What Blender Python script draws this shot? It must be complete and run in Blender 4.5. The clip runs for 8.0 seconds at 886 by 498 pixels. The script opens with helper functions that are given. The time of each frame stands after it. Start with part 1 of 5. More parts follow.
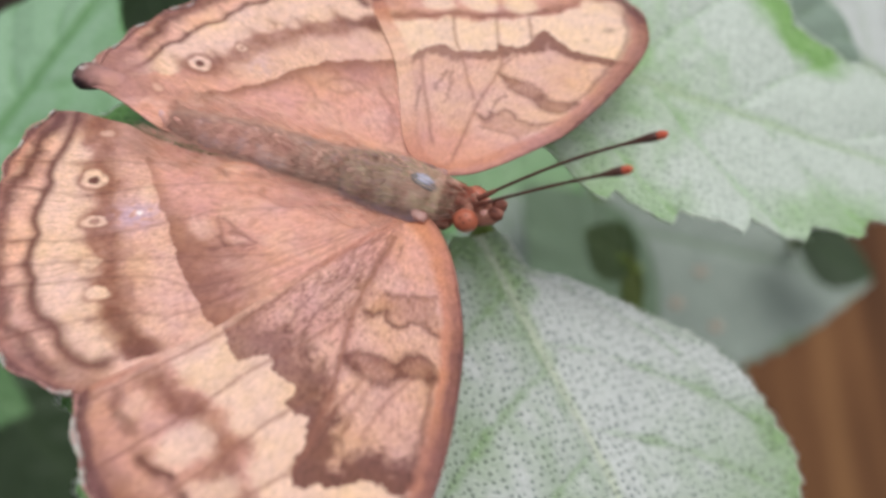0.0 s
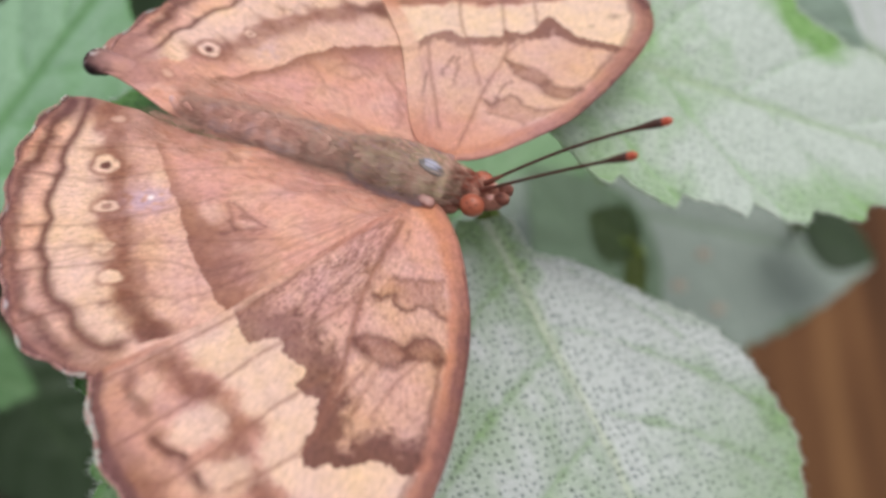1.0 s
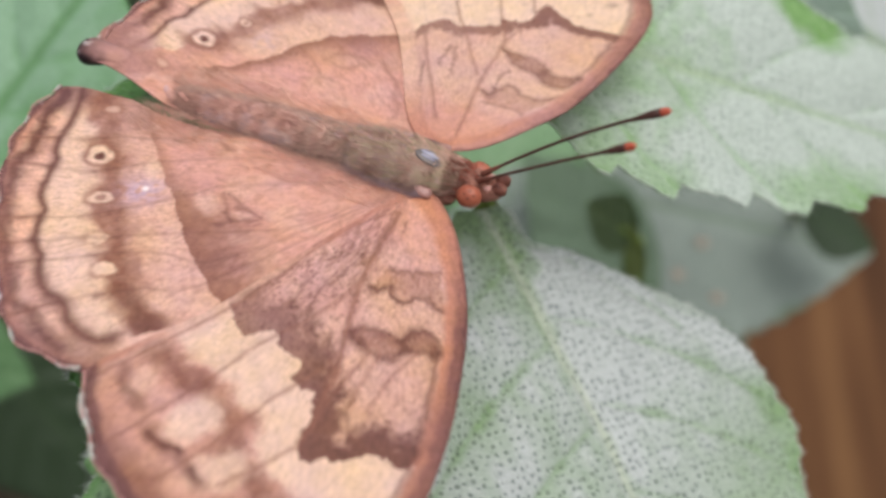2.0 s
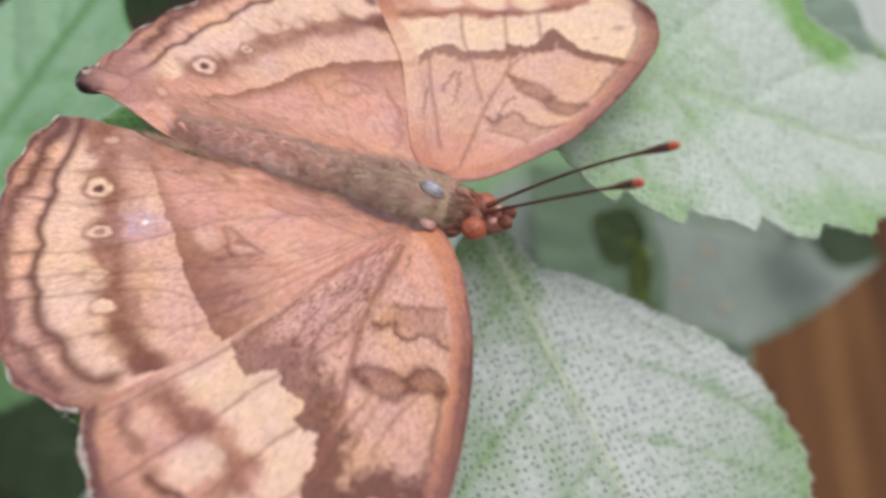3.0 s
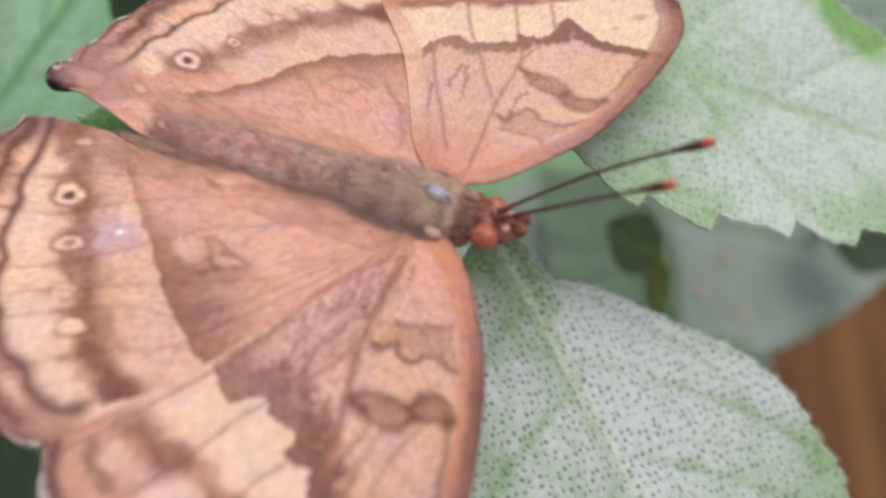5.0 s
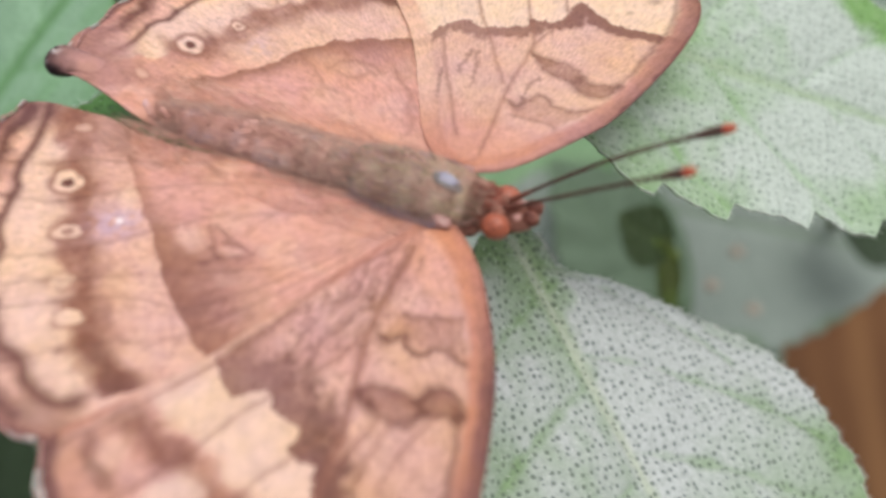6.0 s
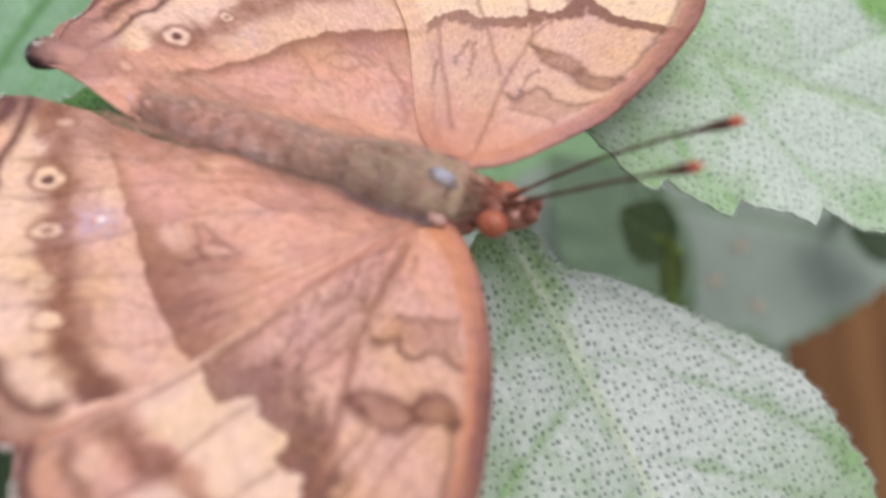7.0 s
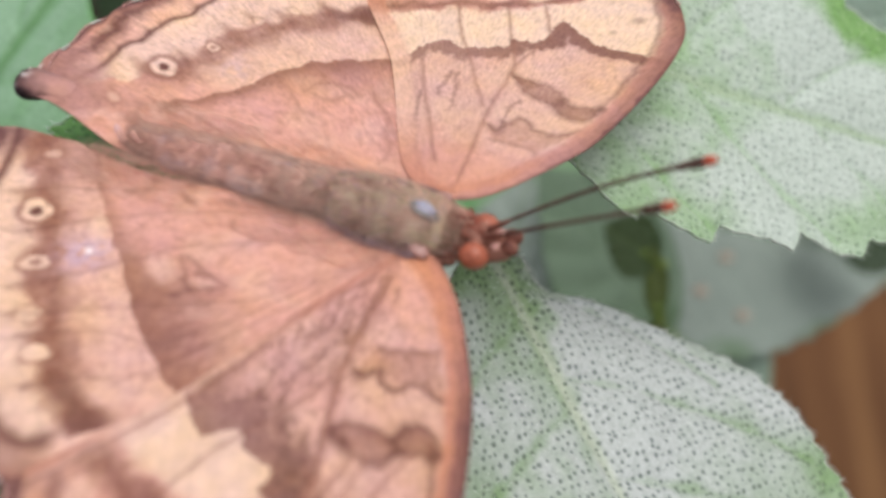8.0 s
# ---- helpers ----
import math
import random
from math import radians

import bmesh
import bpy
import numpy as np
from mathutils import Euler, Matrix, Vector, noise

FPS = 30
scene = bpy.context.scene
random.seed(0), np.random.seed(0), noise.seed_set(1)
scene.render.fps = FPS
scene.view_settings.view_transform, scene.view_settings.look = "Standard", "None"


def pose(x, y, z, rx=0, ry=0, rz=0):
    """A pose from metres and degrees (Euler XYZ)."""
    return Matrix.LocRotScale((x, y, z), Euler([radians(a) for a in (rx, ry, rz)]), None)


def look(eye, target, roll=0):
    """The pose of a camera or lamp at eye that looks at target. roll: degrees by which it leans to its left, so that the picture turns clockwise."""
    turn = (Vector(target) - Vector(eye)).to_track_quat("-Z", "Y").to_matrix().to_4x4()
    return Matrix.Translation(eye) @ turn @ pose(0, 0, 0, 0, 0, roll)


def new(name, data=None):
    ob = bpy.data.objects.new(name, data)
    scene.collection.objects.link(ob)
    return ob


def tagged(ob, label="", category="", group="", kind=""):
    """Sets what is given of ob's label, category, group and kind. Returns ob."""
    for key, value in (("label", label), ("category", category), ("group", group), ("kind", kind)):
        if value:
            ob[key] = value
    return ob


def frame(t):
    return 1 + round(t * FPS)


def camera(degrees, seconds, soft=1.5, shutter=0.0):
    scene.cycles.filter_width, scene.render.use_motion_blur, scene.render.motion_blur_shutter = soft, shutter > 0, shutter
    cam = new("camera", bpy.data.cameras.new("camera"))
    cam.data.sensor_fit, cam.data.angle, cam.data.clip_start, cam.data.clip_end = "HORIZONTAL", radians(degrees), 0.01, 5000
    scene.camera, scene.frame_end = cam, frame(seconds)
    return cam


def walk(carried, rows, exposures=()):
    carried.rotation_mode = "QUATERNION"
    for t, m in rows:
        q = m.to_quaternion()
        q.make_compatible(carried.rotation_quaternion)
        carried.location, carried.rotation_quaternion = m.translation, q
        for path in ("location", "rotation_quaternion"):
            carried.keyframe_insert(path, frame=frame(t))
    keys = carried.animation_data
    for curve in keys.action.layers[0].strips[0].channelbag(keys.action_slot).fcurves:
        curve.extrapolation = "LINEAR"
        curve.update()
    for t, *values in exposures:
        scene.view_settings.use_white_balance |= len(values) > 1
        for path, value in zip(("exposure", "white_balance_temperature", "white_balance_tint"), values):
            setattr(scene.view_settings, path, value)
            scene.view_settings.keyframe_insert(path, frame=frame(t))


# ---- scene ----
# ---- camera ----
cam = camera(38.8, 8.0, soft=3.2)
ROWS = [
    (0.0, -0.00000, 0.00000, 0.30000, 45.00, 0.00, -0.00),
    (0.5, -0.00034, -0.00027, 0.30112, 44.51, 0.07, -0.06),
    (1.0, -0.00030, -0.00063, 0.30089, 44.15, 0.03, 0.10),
    (2.5, -0.00018, 0.00087, 0.30065, 43.44, 0.01, -0.01),
    (3.0, -0.00027, 0.00237, 0.30125, 43.41, 0.25, 0.01),
    (3.5, -0.00044, 0.00393, 0.29943, 43.36, 0.50, -0.07),
    (4.0, -0.00042, 0.00531, 0.29818, 43.64, 0.55, -0.15),
    (4.5, -0.00026, 0.00662, 0.29722, 43.73, 0.63, -0.12),
    (6.0, -0.00038, 0.00882, 0.29449, 43.42, 0.91, 0.33),
    (6.5, -0.00047, 0.00961, 0.29387, 43.32, 1.07, 0.20),
    (7.0, -0.00011, 0.01068, 0.29279, 43.19, 1.04, 0.28),
    (7.5, 0.00033, 0.01114, 0.29373, 43.25, 0.83, 0.47),
    (8.0, 0.00039, 0.01107, 0.29475, 43.15, 0.67, 0.08),
]
walk(cam, [(t, pose(*row)) for t, *row in ROWS], [(0.0, -0.14), (4.5, -0.14), (6.5, -0.06), (8.0, -0.06)])
# a close-up lens: sharp on the insect, soft a hand's breadth behind it
cam.data.dof.use_dof, cam.data.dof.focus_distance, cam.data.dof.aperture_fstop = True, 0.0765, 32.0

# ---- light: bright overcast daylight ----
world = bpy.data.worlds.new("sky")
scene.world = world
world.use_nodes = True
sky = world.node_tree.nodes.new("ShaderNodeTexSky")
sky.sky_type, sky.sun_disc = "NISHITA", False
sky.sun_elevation, sky.sun_rotation = radians(78), radians(104)
sky.air_density, sky.dust_density, sky.ozone_density = 1.0, 4.0, 1.0
# cloud takes most of the blue out of the sky
cloud = world.node_tree.nodes.new("ShaderNodeHueSaturation")
cloud.inputs["Saturation"].default_value = 0.22
world.node_tree.links.new(sky.outputs["Color"], cloud.inputs["Color"])
world.node_tree.links.new(cloud.outputs["Color"], world.node_tree.nodes["Background"].inputs["Color"])
world.node_tree.nodes["Background"].inputs["Strength"].default_value = 0.15
sun = new("sun", bpy.data.lights.new("sun", "SUN"))
sun.data.energy, sun.data.angle, sun.data.color = 1.4, radians(50), (1.0, 0.965, 0.93)
sun.matrix_world = look((0.4, -0.1, 2.0), (0, 0, 0))

# ---- materials ----
MM = 0.001


def tint(r, g, b, k=1.0):
    """Linear colour from 0-255 values."""
    return tuple(k * ((v / 255 + 0.055) / 1.055) ** 2.4 if v > 10 else k * v / 3294 for v in (r, g, b))


def material(name, rough=0.6):
    m = bpy.data.materials.new(name)
    m.use_nodes = True
    m.node_tree.nodes["Principled BSDF"].inputs["Roughness"].default_value = rough
    return m, m.node_tree.nodes, m.node_tree.links, m.node_tree.nodes["Principled BSDF"]


def add(nodes, kind, **inputs):
    n = nodes.new(kind)
    for key, value in inputs.items():
        n.inputs[key.replace("_", " ")].default_value = value
    return n


def ramp(nodes, stops):
    n = nodes.new("ShaderNodeValToRGB")
    while len(n.color_ramp.elements) < len(stops):
        n.color_ramp.elements.new(0.5)
    for e, (p, c) in zip(n.color_ramp.elements, stops):
        e.position, e.color = p, (*c, 1)
    return n


def mix(nodes, links, kind, fac, a, b):
    n = nodes.new("ShaderNodeMix")
    n.data_type, n.blend_type = "RGBA", kind
    for socket, value in ((n.inputs[0], fac), (n.inputs[6], a), (n.inputs[7], b)):
        if hasattr(value, "links"):
            links.new(value, socket)
        else:
            socket.default_value = value if isinstance(value, float) else (*value, 1)
    return n.outputs[2]


def coords(nodes, links, scale):
    t = nodes.new("ShaderNodeTexCoord")
    m = nodes.new("ShaderNodeMapping")
    m.inputs["Scale"].default_value = scale if isinstance(scale, tuple) else (scale,) * 3
    links.new(t.outputs["Object"], m.inputs["Vector"])
    return m.outputs["Vector"]


def noise_tex(nodes, links, scale, detail=4.0, rough=0.6):
    n = add(nodes, "ShaderNodeTexNoise", Scale=1.0, Detail=detail, Roughness=rough)
    links.new(coords(nodes, links, scale), n.inputs["Vector"])
    return n.outputs["Fac"]


def bump(nodes, links, bsdf, height, strength, distance):
    b = add(nodes, "ShaderNodeBump", Strength=strength, Distance=distance)
    links.new(height, b.inputs["Height"])
    links.new(b.outputs["Normal"], bsdf.inputs["Normal"])


def wing_material():
    """Scaly wing membrane: the pigment of the pattern, broken up by rows of tiny scales."""
    m, n, l, p = material("wing_scales", 0.62)
    c = n.new("ShaderNodeVertexColor")
    c.layer_name = "pigment"
    fine = noise_tex(n, l, 5200, 3.0, 0.7)
    mid = noise_tex(n, l, 900, 4.0, 0.6)
    speck = ramp(n, [(0.32, (0.66, 0.60, 0.58)), (0.5, (0.98, 0.98, 0.98)), (0.72, (1.12, 1.13, 1.14))])
    l.new(fine, speck.inputs["Fac"])
    blot = ramp(n, [(0.3, (0.91, 0.9, 0.9)), (0.6, (1.04, 1.04, 1.04))])
    l.new(mid, blot.inputs["Fac"])
    a = mix(n, l, "MULTIPLY", 0.4, c.outputs["Color"], speck.outputs["Color"])
    # hair-like rows of scales that run out from the root
    lie = n.new("ShaderNodeAttribute")
    lie.attribute_name = "lie"
    stretch = n.new("ShaderNodeMapping")
    stretch.inputs["Scale"].default_value = (1.3, 10.0, 1.0)
    l.new(lie.outputs["Vector"], stretch.inputs["Vector"])
    rows = add(n, "ShaderNodeTexNoise", Scale=1.0, Detail=3.0, Roughness=0.65)
    l.new(stretch.outputs["Vector"], rows.inputs["Vector"])
    comb = ramp(n, [(0.34, (0.66, 0.6, 0.58)), (0.5, (0.98, 0.98, 0.98)), (0.66, (1.16, 1.15, 1.13))])
    l.new(rows.outputs["Fac"], comb.inputs["Fac"])
    a = mix(n, l, "MULTIPLY", 0.65, a, comb.outputs["Color"])
    a = mix(n, l, "MULTIPLY", 0.8, a, blot.outputs["Color"])
    # worn scales: mauve where the bloom is rubbed, ochre where it is thick
    worn = ramp(n, [(0.34, (0.93, 0.93, 1.16)), (0.5, (1.0, 0.99, 1.0)), (0.66, (1.05, 1.03, 0.78))])
    l.new(noise_tex(n, l, 210, 4.0, 0.65), worn.inputs["Fac"])
    l.new(mix(n, l, "MULTIPLY", 0.6, a, worn.outputs["Color"]), p.inputs["Base Color"])
    p.inputs["Sheen Weight"].default_value = 0.06
    p.inputs["Specular IOR Level"].default_value = 0.25
    bump(n, l, p, fine, 0.12, 0.0001)
    return m


def leaf_material(name, pale, green, vein, dots, coat, rough=0.55):
    """Hairy leaf: green blade under a pale bloom between the veins, sky sheen painted into it, with dark pits."""
    m, n, l, p = material(name, rough)
    a = n.new("ShaderNodeVertexColor")
    a.layer_name = "leaf"
    sep = n.new("ShaderNodeSeparateColor")
    l.new(a.outputs["Color"], sep.inputs["Color"])
    big = noise_tex(n, l, 110, 3.0, 0.55)
    fine = noise_tex(n, l, 2200, 4.0, 0.75)
    # bloom with painted sky sheen: strongest between the veins and away from the rim
    cover = add(n, "ShaderNodeMath")
    cover.operation = "MULTIPLY_ADD"
    l.new(big, cover.inputs[0])
    cover.inputs[1].default_value = 0.9
    l.new(sep.outputs["Red"], cover.inputs[2])
    r = add(n, "ShaderNodeMapRange")
    r.inputs["From Min"].default_value, r.inputs["From Max"].default_value, r.inputs["To Max"].default_value = 0.6, 1.25, coat
    l.new(cover.outputs[0], r.inputs["Value"])
    blade = mix(n, l, "MIX", r.outputs["Result"], green, pale)
    blade = mix(n, l, "MIX", sep.outputs["Green"], blade, vein)
    grain = ramp(n, [(0.3, (0.62, 0.66, 0.62)), (0.5, (0.98, 0.98, 0.98)), (0.7, (1.22, 1.2, 1.22))])
    l.new(fine, grain.inputs["Fac"])
    blade = mix(n, l, "MULTIPLY", 0.7, blade, grain.outputs["Color"])
    if dots:
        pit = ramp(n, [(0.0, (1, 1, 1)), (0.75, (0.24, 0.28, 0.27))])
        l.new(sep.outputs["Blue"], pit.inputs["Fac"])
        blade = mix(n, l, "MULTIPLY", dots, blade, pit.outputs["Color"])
    l.new(blade, p.inputs["Base Color"])
    p.inputs["Specular IOR Level"].default_value = 0.35
    p.inputs["Sheen Weight"].default_value = 0.25 if dots else 0.05
    p.inputs["Sheen Roughness"].default_value = 0.5
    bump(n, l, p, fine, 0.35, 0.0002)
    return m


def plain_material(name, low, high, scale, rough, relief=0.3, dist=0.0002, spec=0.3):
    m, n, l, p = material(name, rough)
    f = noise_tex(n, l, scale, 5.0, 0.65)
    r = ramp(n, [(0.32, low), (0.68, high)])
    l.new(f, r.inputs["Fac"])
    l.new(r.outputs["Color"], p.inputs["Base Color"])
    p.inputs["Specular IOR Level"].default_value = spec
    bump(n, l, p, f, relief, dist)
    return m


def body_material():
    """Body fur: mauve-brown towards the tail, olive-grey over the thorax, with lilac and straw patches."""
    m, n, l, p = material("body_fur", 0.8)
    t = n.new("ShaderNodeTexCoord")
    sep = n.new("ShaderNodeSeparateXYZ")
    l.new(t.outputs["Object"], sep.inputs["Vector"])
    patch, fine = noise_tex(n, l, 520, 3.0, 0.6), noise_tex(n, l, 4200, 4.0, 0.65)
    shift = add(n, "ShaderNodeMath")
    shift.operation = "MULTIPLY_ADD"
    l.new(patch, shift.inputs[0])
    shift.inputs[1].default_value = 0.007
    l.new(sep.outputs["X"], shift.inputs[2])
    way = add(n, "ShaderNodeMapRange")
    way.inputs["From Min"].default_value, way.inputs["From Max"].default_value = -0.0075, 0.002
    l.new(shift.outputs[0], way.inputs["Value"])
    tail = ramp(n, [(0.35, tint(190, 140, 130)), (0.5, tint(208, 160, 148)), (0.66, tint(206, 172, 176))])
    l.new(patch, tail.inputs["Fac"])
    front = ramp(n, [(0.36, tint(158, 122, 110)), (0.48, tint(170, 144, 130)), (0.61, tint(176, 158, 132)), (0.7, tint(186, 156, 154))])
    l.new(patch, front.inputs["Fac"])
    col = mix(n, l, "MIX", way.outputs["Result"], tail.outputs["Color"], front.outputs["Color"])
    speck = ramp(n, [(0.32, (0.8, 0.78, 0.76)), (0.66, (1.1, 1.1, 1.1))])
    l.new(fine, speck.inputs["Fac"])
    l.new(mix(n, l, "MULTIPLY", 0.8, col, speck.outputs["Color"]), p.inputs["Base Color"])
    p.inputs["Specular IOR Level"].default_value = 0.15
    bump(n, l, p, fine, 0.3, 0.0002)
    return m


def wood_material():
    m, n, l, p = material("weathered_wood", 0.75)
    p.inputs["Specular IOR Level"].default_value = 0.2
    info = n.new("ShaderNodeObjectInfo")
    t = n.new("ShaderNodeTexCoord")
    off = add(n, "ShaderNodeVectorMath")
    l.new(t.outputs["Object"], off.inputs[0])
    l.new(info.outputs["Random"], off.inputs[1])
    mp = n.new("ShaderNodeMapping")
    mp.inputs["Scale"].default_value = (60, 3, 60)
    l.new(off.outputs[0], mp.inputs["Vector"])
    g = add(n, "ShaderNodeTexNoise", Scale=1.0, Detail=6.0, Roughness=0.6)
    l.new(mp.outputs["Vector"], g.inputs["Vector"])
    r = ramp(n, [(0.3, tint(68, 42, 24)), (0.5, tint(97, 65, 39)), (0.7, tint(128, 94, 60))])
    l.new(g.outputs["Fac"], r.inputs["Fac"])
    stain = ramp(n, [(0.35, (0.75, 0.72, 0.7)), (0.65, (1.05, 1.05, 1.05))])
    l.new(noise_tex(n, l, 9, 3.0), stain.inputs["Fac"])
    l.new(mix(n, l, "MULTIPLY", 0.8, r.outputs["Color"], stain.outputs["Color"]), p.inputs["Base Color"])
    bump(n, l, p, g.outputs["Fac"], 0.3, 0.001)
    return m


WING = wing_material()
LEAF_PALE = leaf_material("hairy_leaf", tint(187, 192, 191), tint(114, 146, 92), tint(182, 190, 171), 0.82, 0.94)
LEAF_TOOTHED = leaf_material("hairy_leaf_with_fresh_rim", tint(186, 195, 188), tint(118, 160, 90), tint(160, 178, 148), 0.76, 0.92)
LEAF_SIDE = leaf_material("two_toned_green_leaf", tint(138, 170, 142), tint(86, 138, 74), tint(84, 130, 74), 0, 0.85, 0.45)
LEAF_UNDER = leaf_material("fresh_hairy_leaf", tint(180, 196, 178), tint(102, 154, 78), tint(140, 176, 120), 0.6, 0.9)
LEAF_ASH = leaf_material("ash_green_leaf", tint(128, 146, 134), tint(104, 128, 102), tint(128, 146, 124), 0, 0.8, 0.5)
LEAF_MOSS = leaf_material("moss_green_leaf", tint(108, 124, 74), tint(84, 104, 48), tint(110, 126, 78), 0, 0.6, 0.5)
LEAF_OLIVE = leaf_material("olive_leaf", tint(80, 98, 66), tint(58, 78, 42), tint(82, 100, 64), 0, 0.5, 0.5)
# greyer, darker leaf: shade inside the shrub is part of this colour
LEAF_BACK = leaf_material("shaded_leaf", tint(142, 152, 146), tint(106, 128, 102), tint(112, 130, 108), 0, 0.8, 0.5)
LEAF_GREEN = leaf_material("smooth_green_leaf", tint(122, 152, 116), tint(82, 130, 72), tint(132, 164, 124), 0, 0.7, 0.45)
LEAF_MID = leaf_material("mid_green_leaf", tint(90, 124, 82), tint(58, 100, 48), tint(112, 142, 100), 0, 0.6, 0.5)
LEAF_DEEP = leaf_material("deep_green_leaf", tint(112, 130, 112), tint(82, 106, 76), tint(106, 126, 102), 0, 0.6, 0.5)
# near-black green: the deep shade among the leaves is put into the colour
LEAF_DARK = leaf_material("shade_dark_green_leaf", tint(52, 70, 44), tint(32, 50, 24), tint(52, 72, 40), 0, 0.5, 0.5)
WINGHAIR = plain_material("tawny_hair", tint(226, 178, 158), tint(244, 206, 188), 900, 0.8, spec=0.15)
LEAFHAIR = plain_material("white_leaf_hair", tint(206, 214, 204), tint(232, 236, 230), 900, 0.6, spec=0.3)
STEM = plain_material("green_stem", tint(86, 110, 48), tint(128, 146, 76), 300, 0.55)
TWIG = plain_material("olive_twig", tint(72, 92, 46), tint(98, 116, 64), 300, 0.6)
BUD = plain_material("pale_pink_bud", tint(168, 148, 134), tint(188, 170, 154), 900, 0.7)
# soil tinted very dark to stand for the shade beneath the shrub
SOIL = plain_material("shade_dark_soil", tint(30, 26, 20), tint(64, 52, 40), 60, 0.95, 1.0, 0.01)
ABDOMEN = plain_material("mauve_brown_fur", tint(200, 150, 142), tint(222, 178, 172), 4200, 0.8, spec=0.15)
HEAD = plain_material("red_brown_fur", tint(104, 62, 52), tint(178, 126, 108), 1800, 0.7)
EYE = plain_material("orange_eye", tint(156, 82, 60), tint(184, 106, 80), 2500, 0.4, 0.2, 0.00005, 0.5)
PUPIL = plain_material("dark_eye_fleck", tint(60, 26, 20), tint(80, 36, 28), 2000, 0.4)
GLOSS = plain_material("bare_glossy_cuticle", tint(96, 88, 86), tint(122, 114, 112), 900, 0.35, 0.05, 0.00002, 0.4)
SHAFT = plain_material("dark_brown_shaft", tint(60, 38, 34), tint(92, 60, 52), 2500, 0.5)
# bluish white of the sky's highlight on the scutum, as a base colour
HIGHLIGHT = plain_material("painted_highlight", tint(146, 144, 166), tint(182, 180, 202), 900, 0.2, 0.05, 0.00002, 0.9)
PALP = plain_material("brown_palp_tip", tint(84, 46, 38), tint(132, 80, 66), 2500, 0.6)
STRAW = plain_material("straw_hair", tint(184, 164, 130), tint(206, 186, 156), 900, 0.8, spec=0.15)
FOLD = plain_material("pink_skin_fold", tint(206, 156, 146), tint(226, 180, 168), 1600, 0.75, spec=0.2)
CLUB = plain_material("orange_club_tip", tint(172, 74, 54), tint(202, 102, 78), 2500, 0.5)
BODY = body_material()
TEGULA = plain_material("shining_pink_scale", tint(160, 116, 108), tint(186, 144, 136), 1400, 0.35, 0.3, 0.0001, 0.5)
LILAC = plain_material("lilac_hair", tint(184, 150, 152), tint(206, 176, 182), 900, 0.8, spec=0.15)
WOOD = wood_material()

# ---- small builders ----


def part(name, bm, mat, parent, label=""):
    me = bpy.data.meshes.new(name)
    bm.to_mesh(me)
    bm.free()
    for f in me.polygons:
        f.use_smooth = True
    me.materials.append(mat)
    ob = new(name, me)
    ob.parent = parent
    return tagged(ob, label)


def grid_mesh(name, points, colours, layer, mat, parent, thick, label="", lie=None):
    """A sheet from an (n, m, 3) array of places, with a colour a point."""
    n, m = points.shape[:2]
    i = np.arange(n * m).reshape(n, m)
    quads = np.stack([i[:-1, :-1], i[1:, :-1], i[1:, 1:], i[:-1, 1:]], -1).reshape(-1, 4)
    me = bpy.data.meshes.new(name)
    me.from_pydata(points.reshape(-1, 3).tolist(), [], quads.tolist())
    c = me.color_attributes.new(layer, "FLOAT_COLOR", "POINT")
    rgba = np.ones((n * m, 4), np.float32)
    rgba[:, :3] = colours.reshape(-1, 3)
    c.data.foreach_set("color", rgba.ravel())
    if lie is not None:
        # which way the scales lie: out from the root, and round it
        v = me.attributes.new("lie", "FLOAT_VECTOR", "POINT")
        v.data.foreach_set("vector", lie.astype(np.float32).ravel())
    me.polygons.foreach_set("use_smooth", np.ones(len(me.polygons), bool))
    me.materials.append(mat)
    me.update()
    ob = new(name, me)
    ob.parent = parent
    s = ob.modifiers.new("thickness", "SOLIDIFY")
    s.thickness, s.offset = thick, -1
    return tagged(ob, label)


def smooth_curve(pts, n):
    """n places at even steps along a Catmull-Rom curve through pts."""
    p = np.array(pts, float)
    p = np.vstack([2 * p[0] - p[1], p, 2 * p[-1] - p[-2]])
    t = np.linspace(0, 1, 24, endpoint=False)[:, None]
    out = []
    for a, b, c, d in zip(p, p[1:], p[2:], p[3:]):
        out.append(0.5 * (2 * b + (c - a) * t + (2 * a - 5 * b + 4 * c - d) * t**2 + (3 * b - a - 3 * c + d) * t**3))
    out = np.vstack([*out, p[-2:-1]])
    s = np.concatenate([[0], np.cumsum(np.linalg.norm(np.diff(out, axis=0), axis=1))])
    k = np.linspace(0, s[-1], n)
    return np.stack([np.interp(k, s, out[:, j]) for j in range(out.shape[1])], 1)


def line_distance(p, pts):
    """Distance of each place from a line, and on which side of it the place lies."""
    q = np.array(pts, float)
    best, side = np.full(len(p), 1e9), np.ones(len(p))
    for a, b in zip(q, q[1:]):
        ab = b - a
        k = np.clip(((p - a) @ ab) / (ab @ ab + 1e-12), 0, 1)
        off = p - a - k[:, None] * ab
        d = np.hypot(off[:, 0], off[:, 1])
        cross = ab[0] * (p[:, 1] - a[1]) - ab[1] * (p[:, 0] - a[0])
        near = d < best
        best, side = np.where(near, d, best), np.where(near, np.sign(cross), side)
    return best, side


def within(p, poly):
    x, y, odd = p[:, 0], p[:, 1], np.zeros(len(p), bool)
    q = np.array(poly, float)
    for (ax, ay), (bx, by) in zip(q, np.roll(q, -1, 0)):
        odd ^= ((ay > y) != (by > y)) & (x < (bx - ax) * (y - ay) / (by - ay + 1e-12) + ax)
    return odd


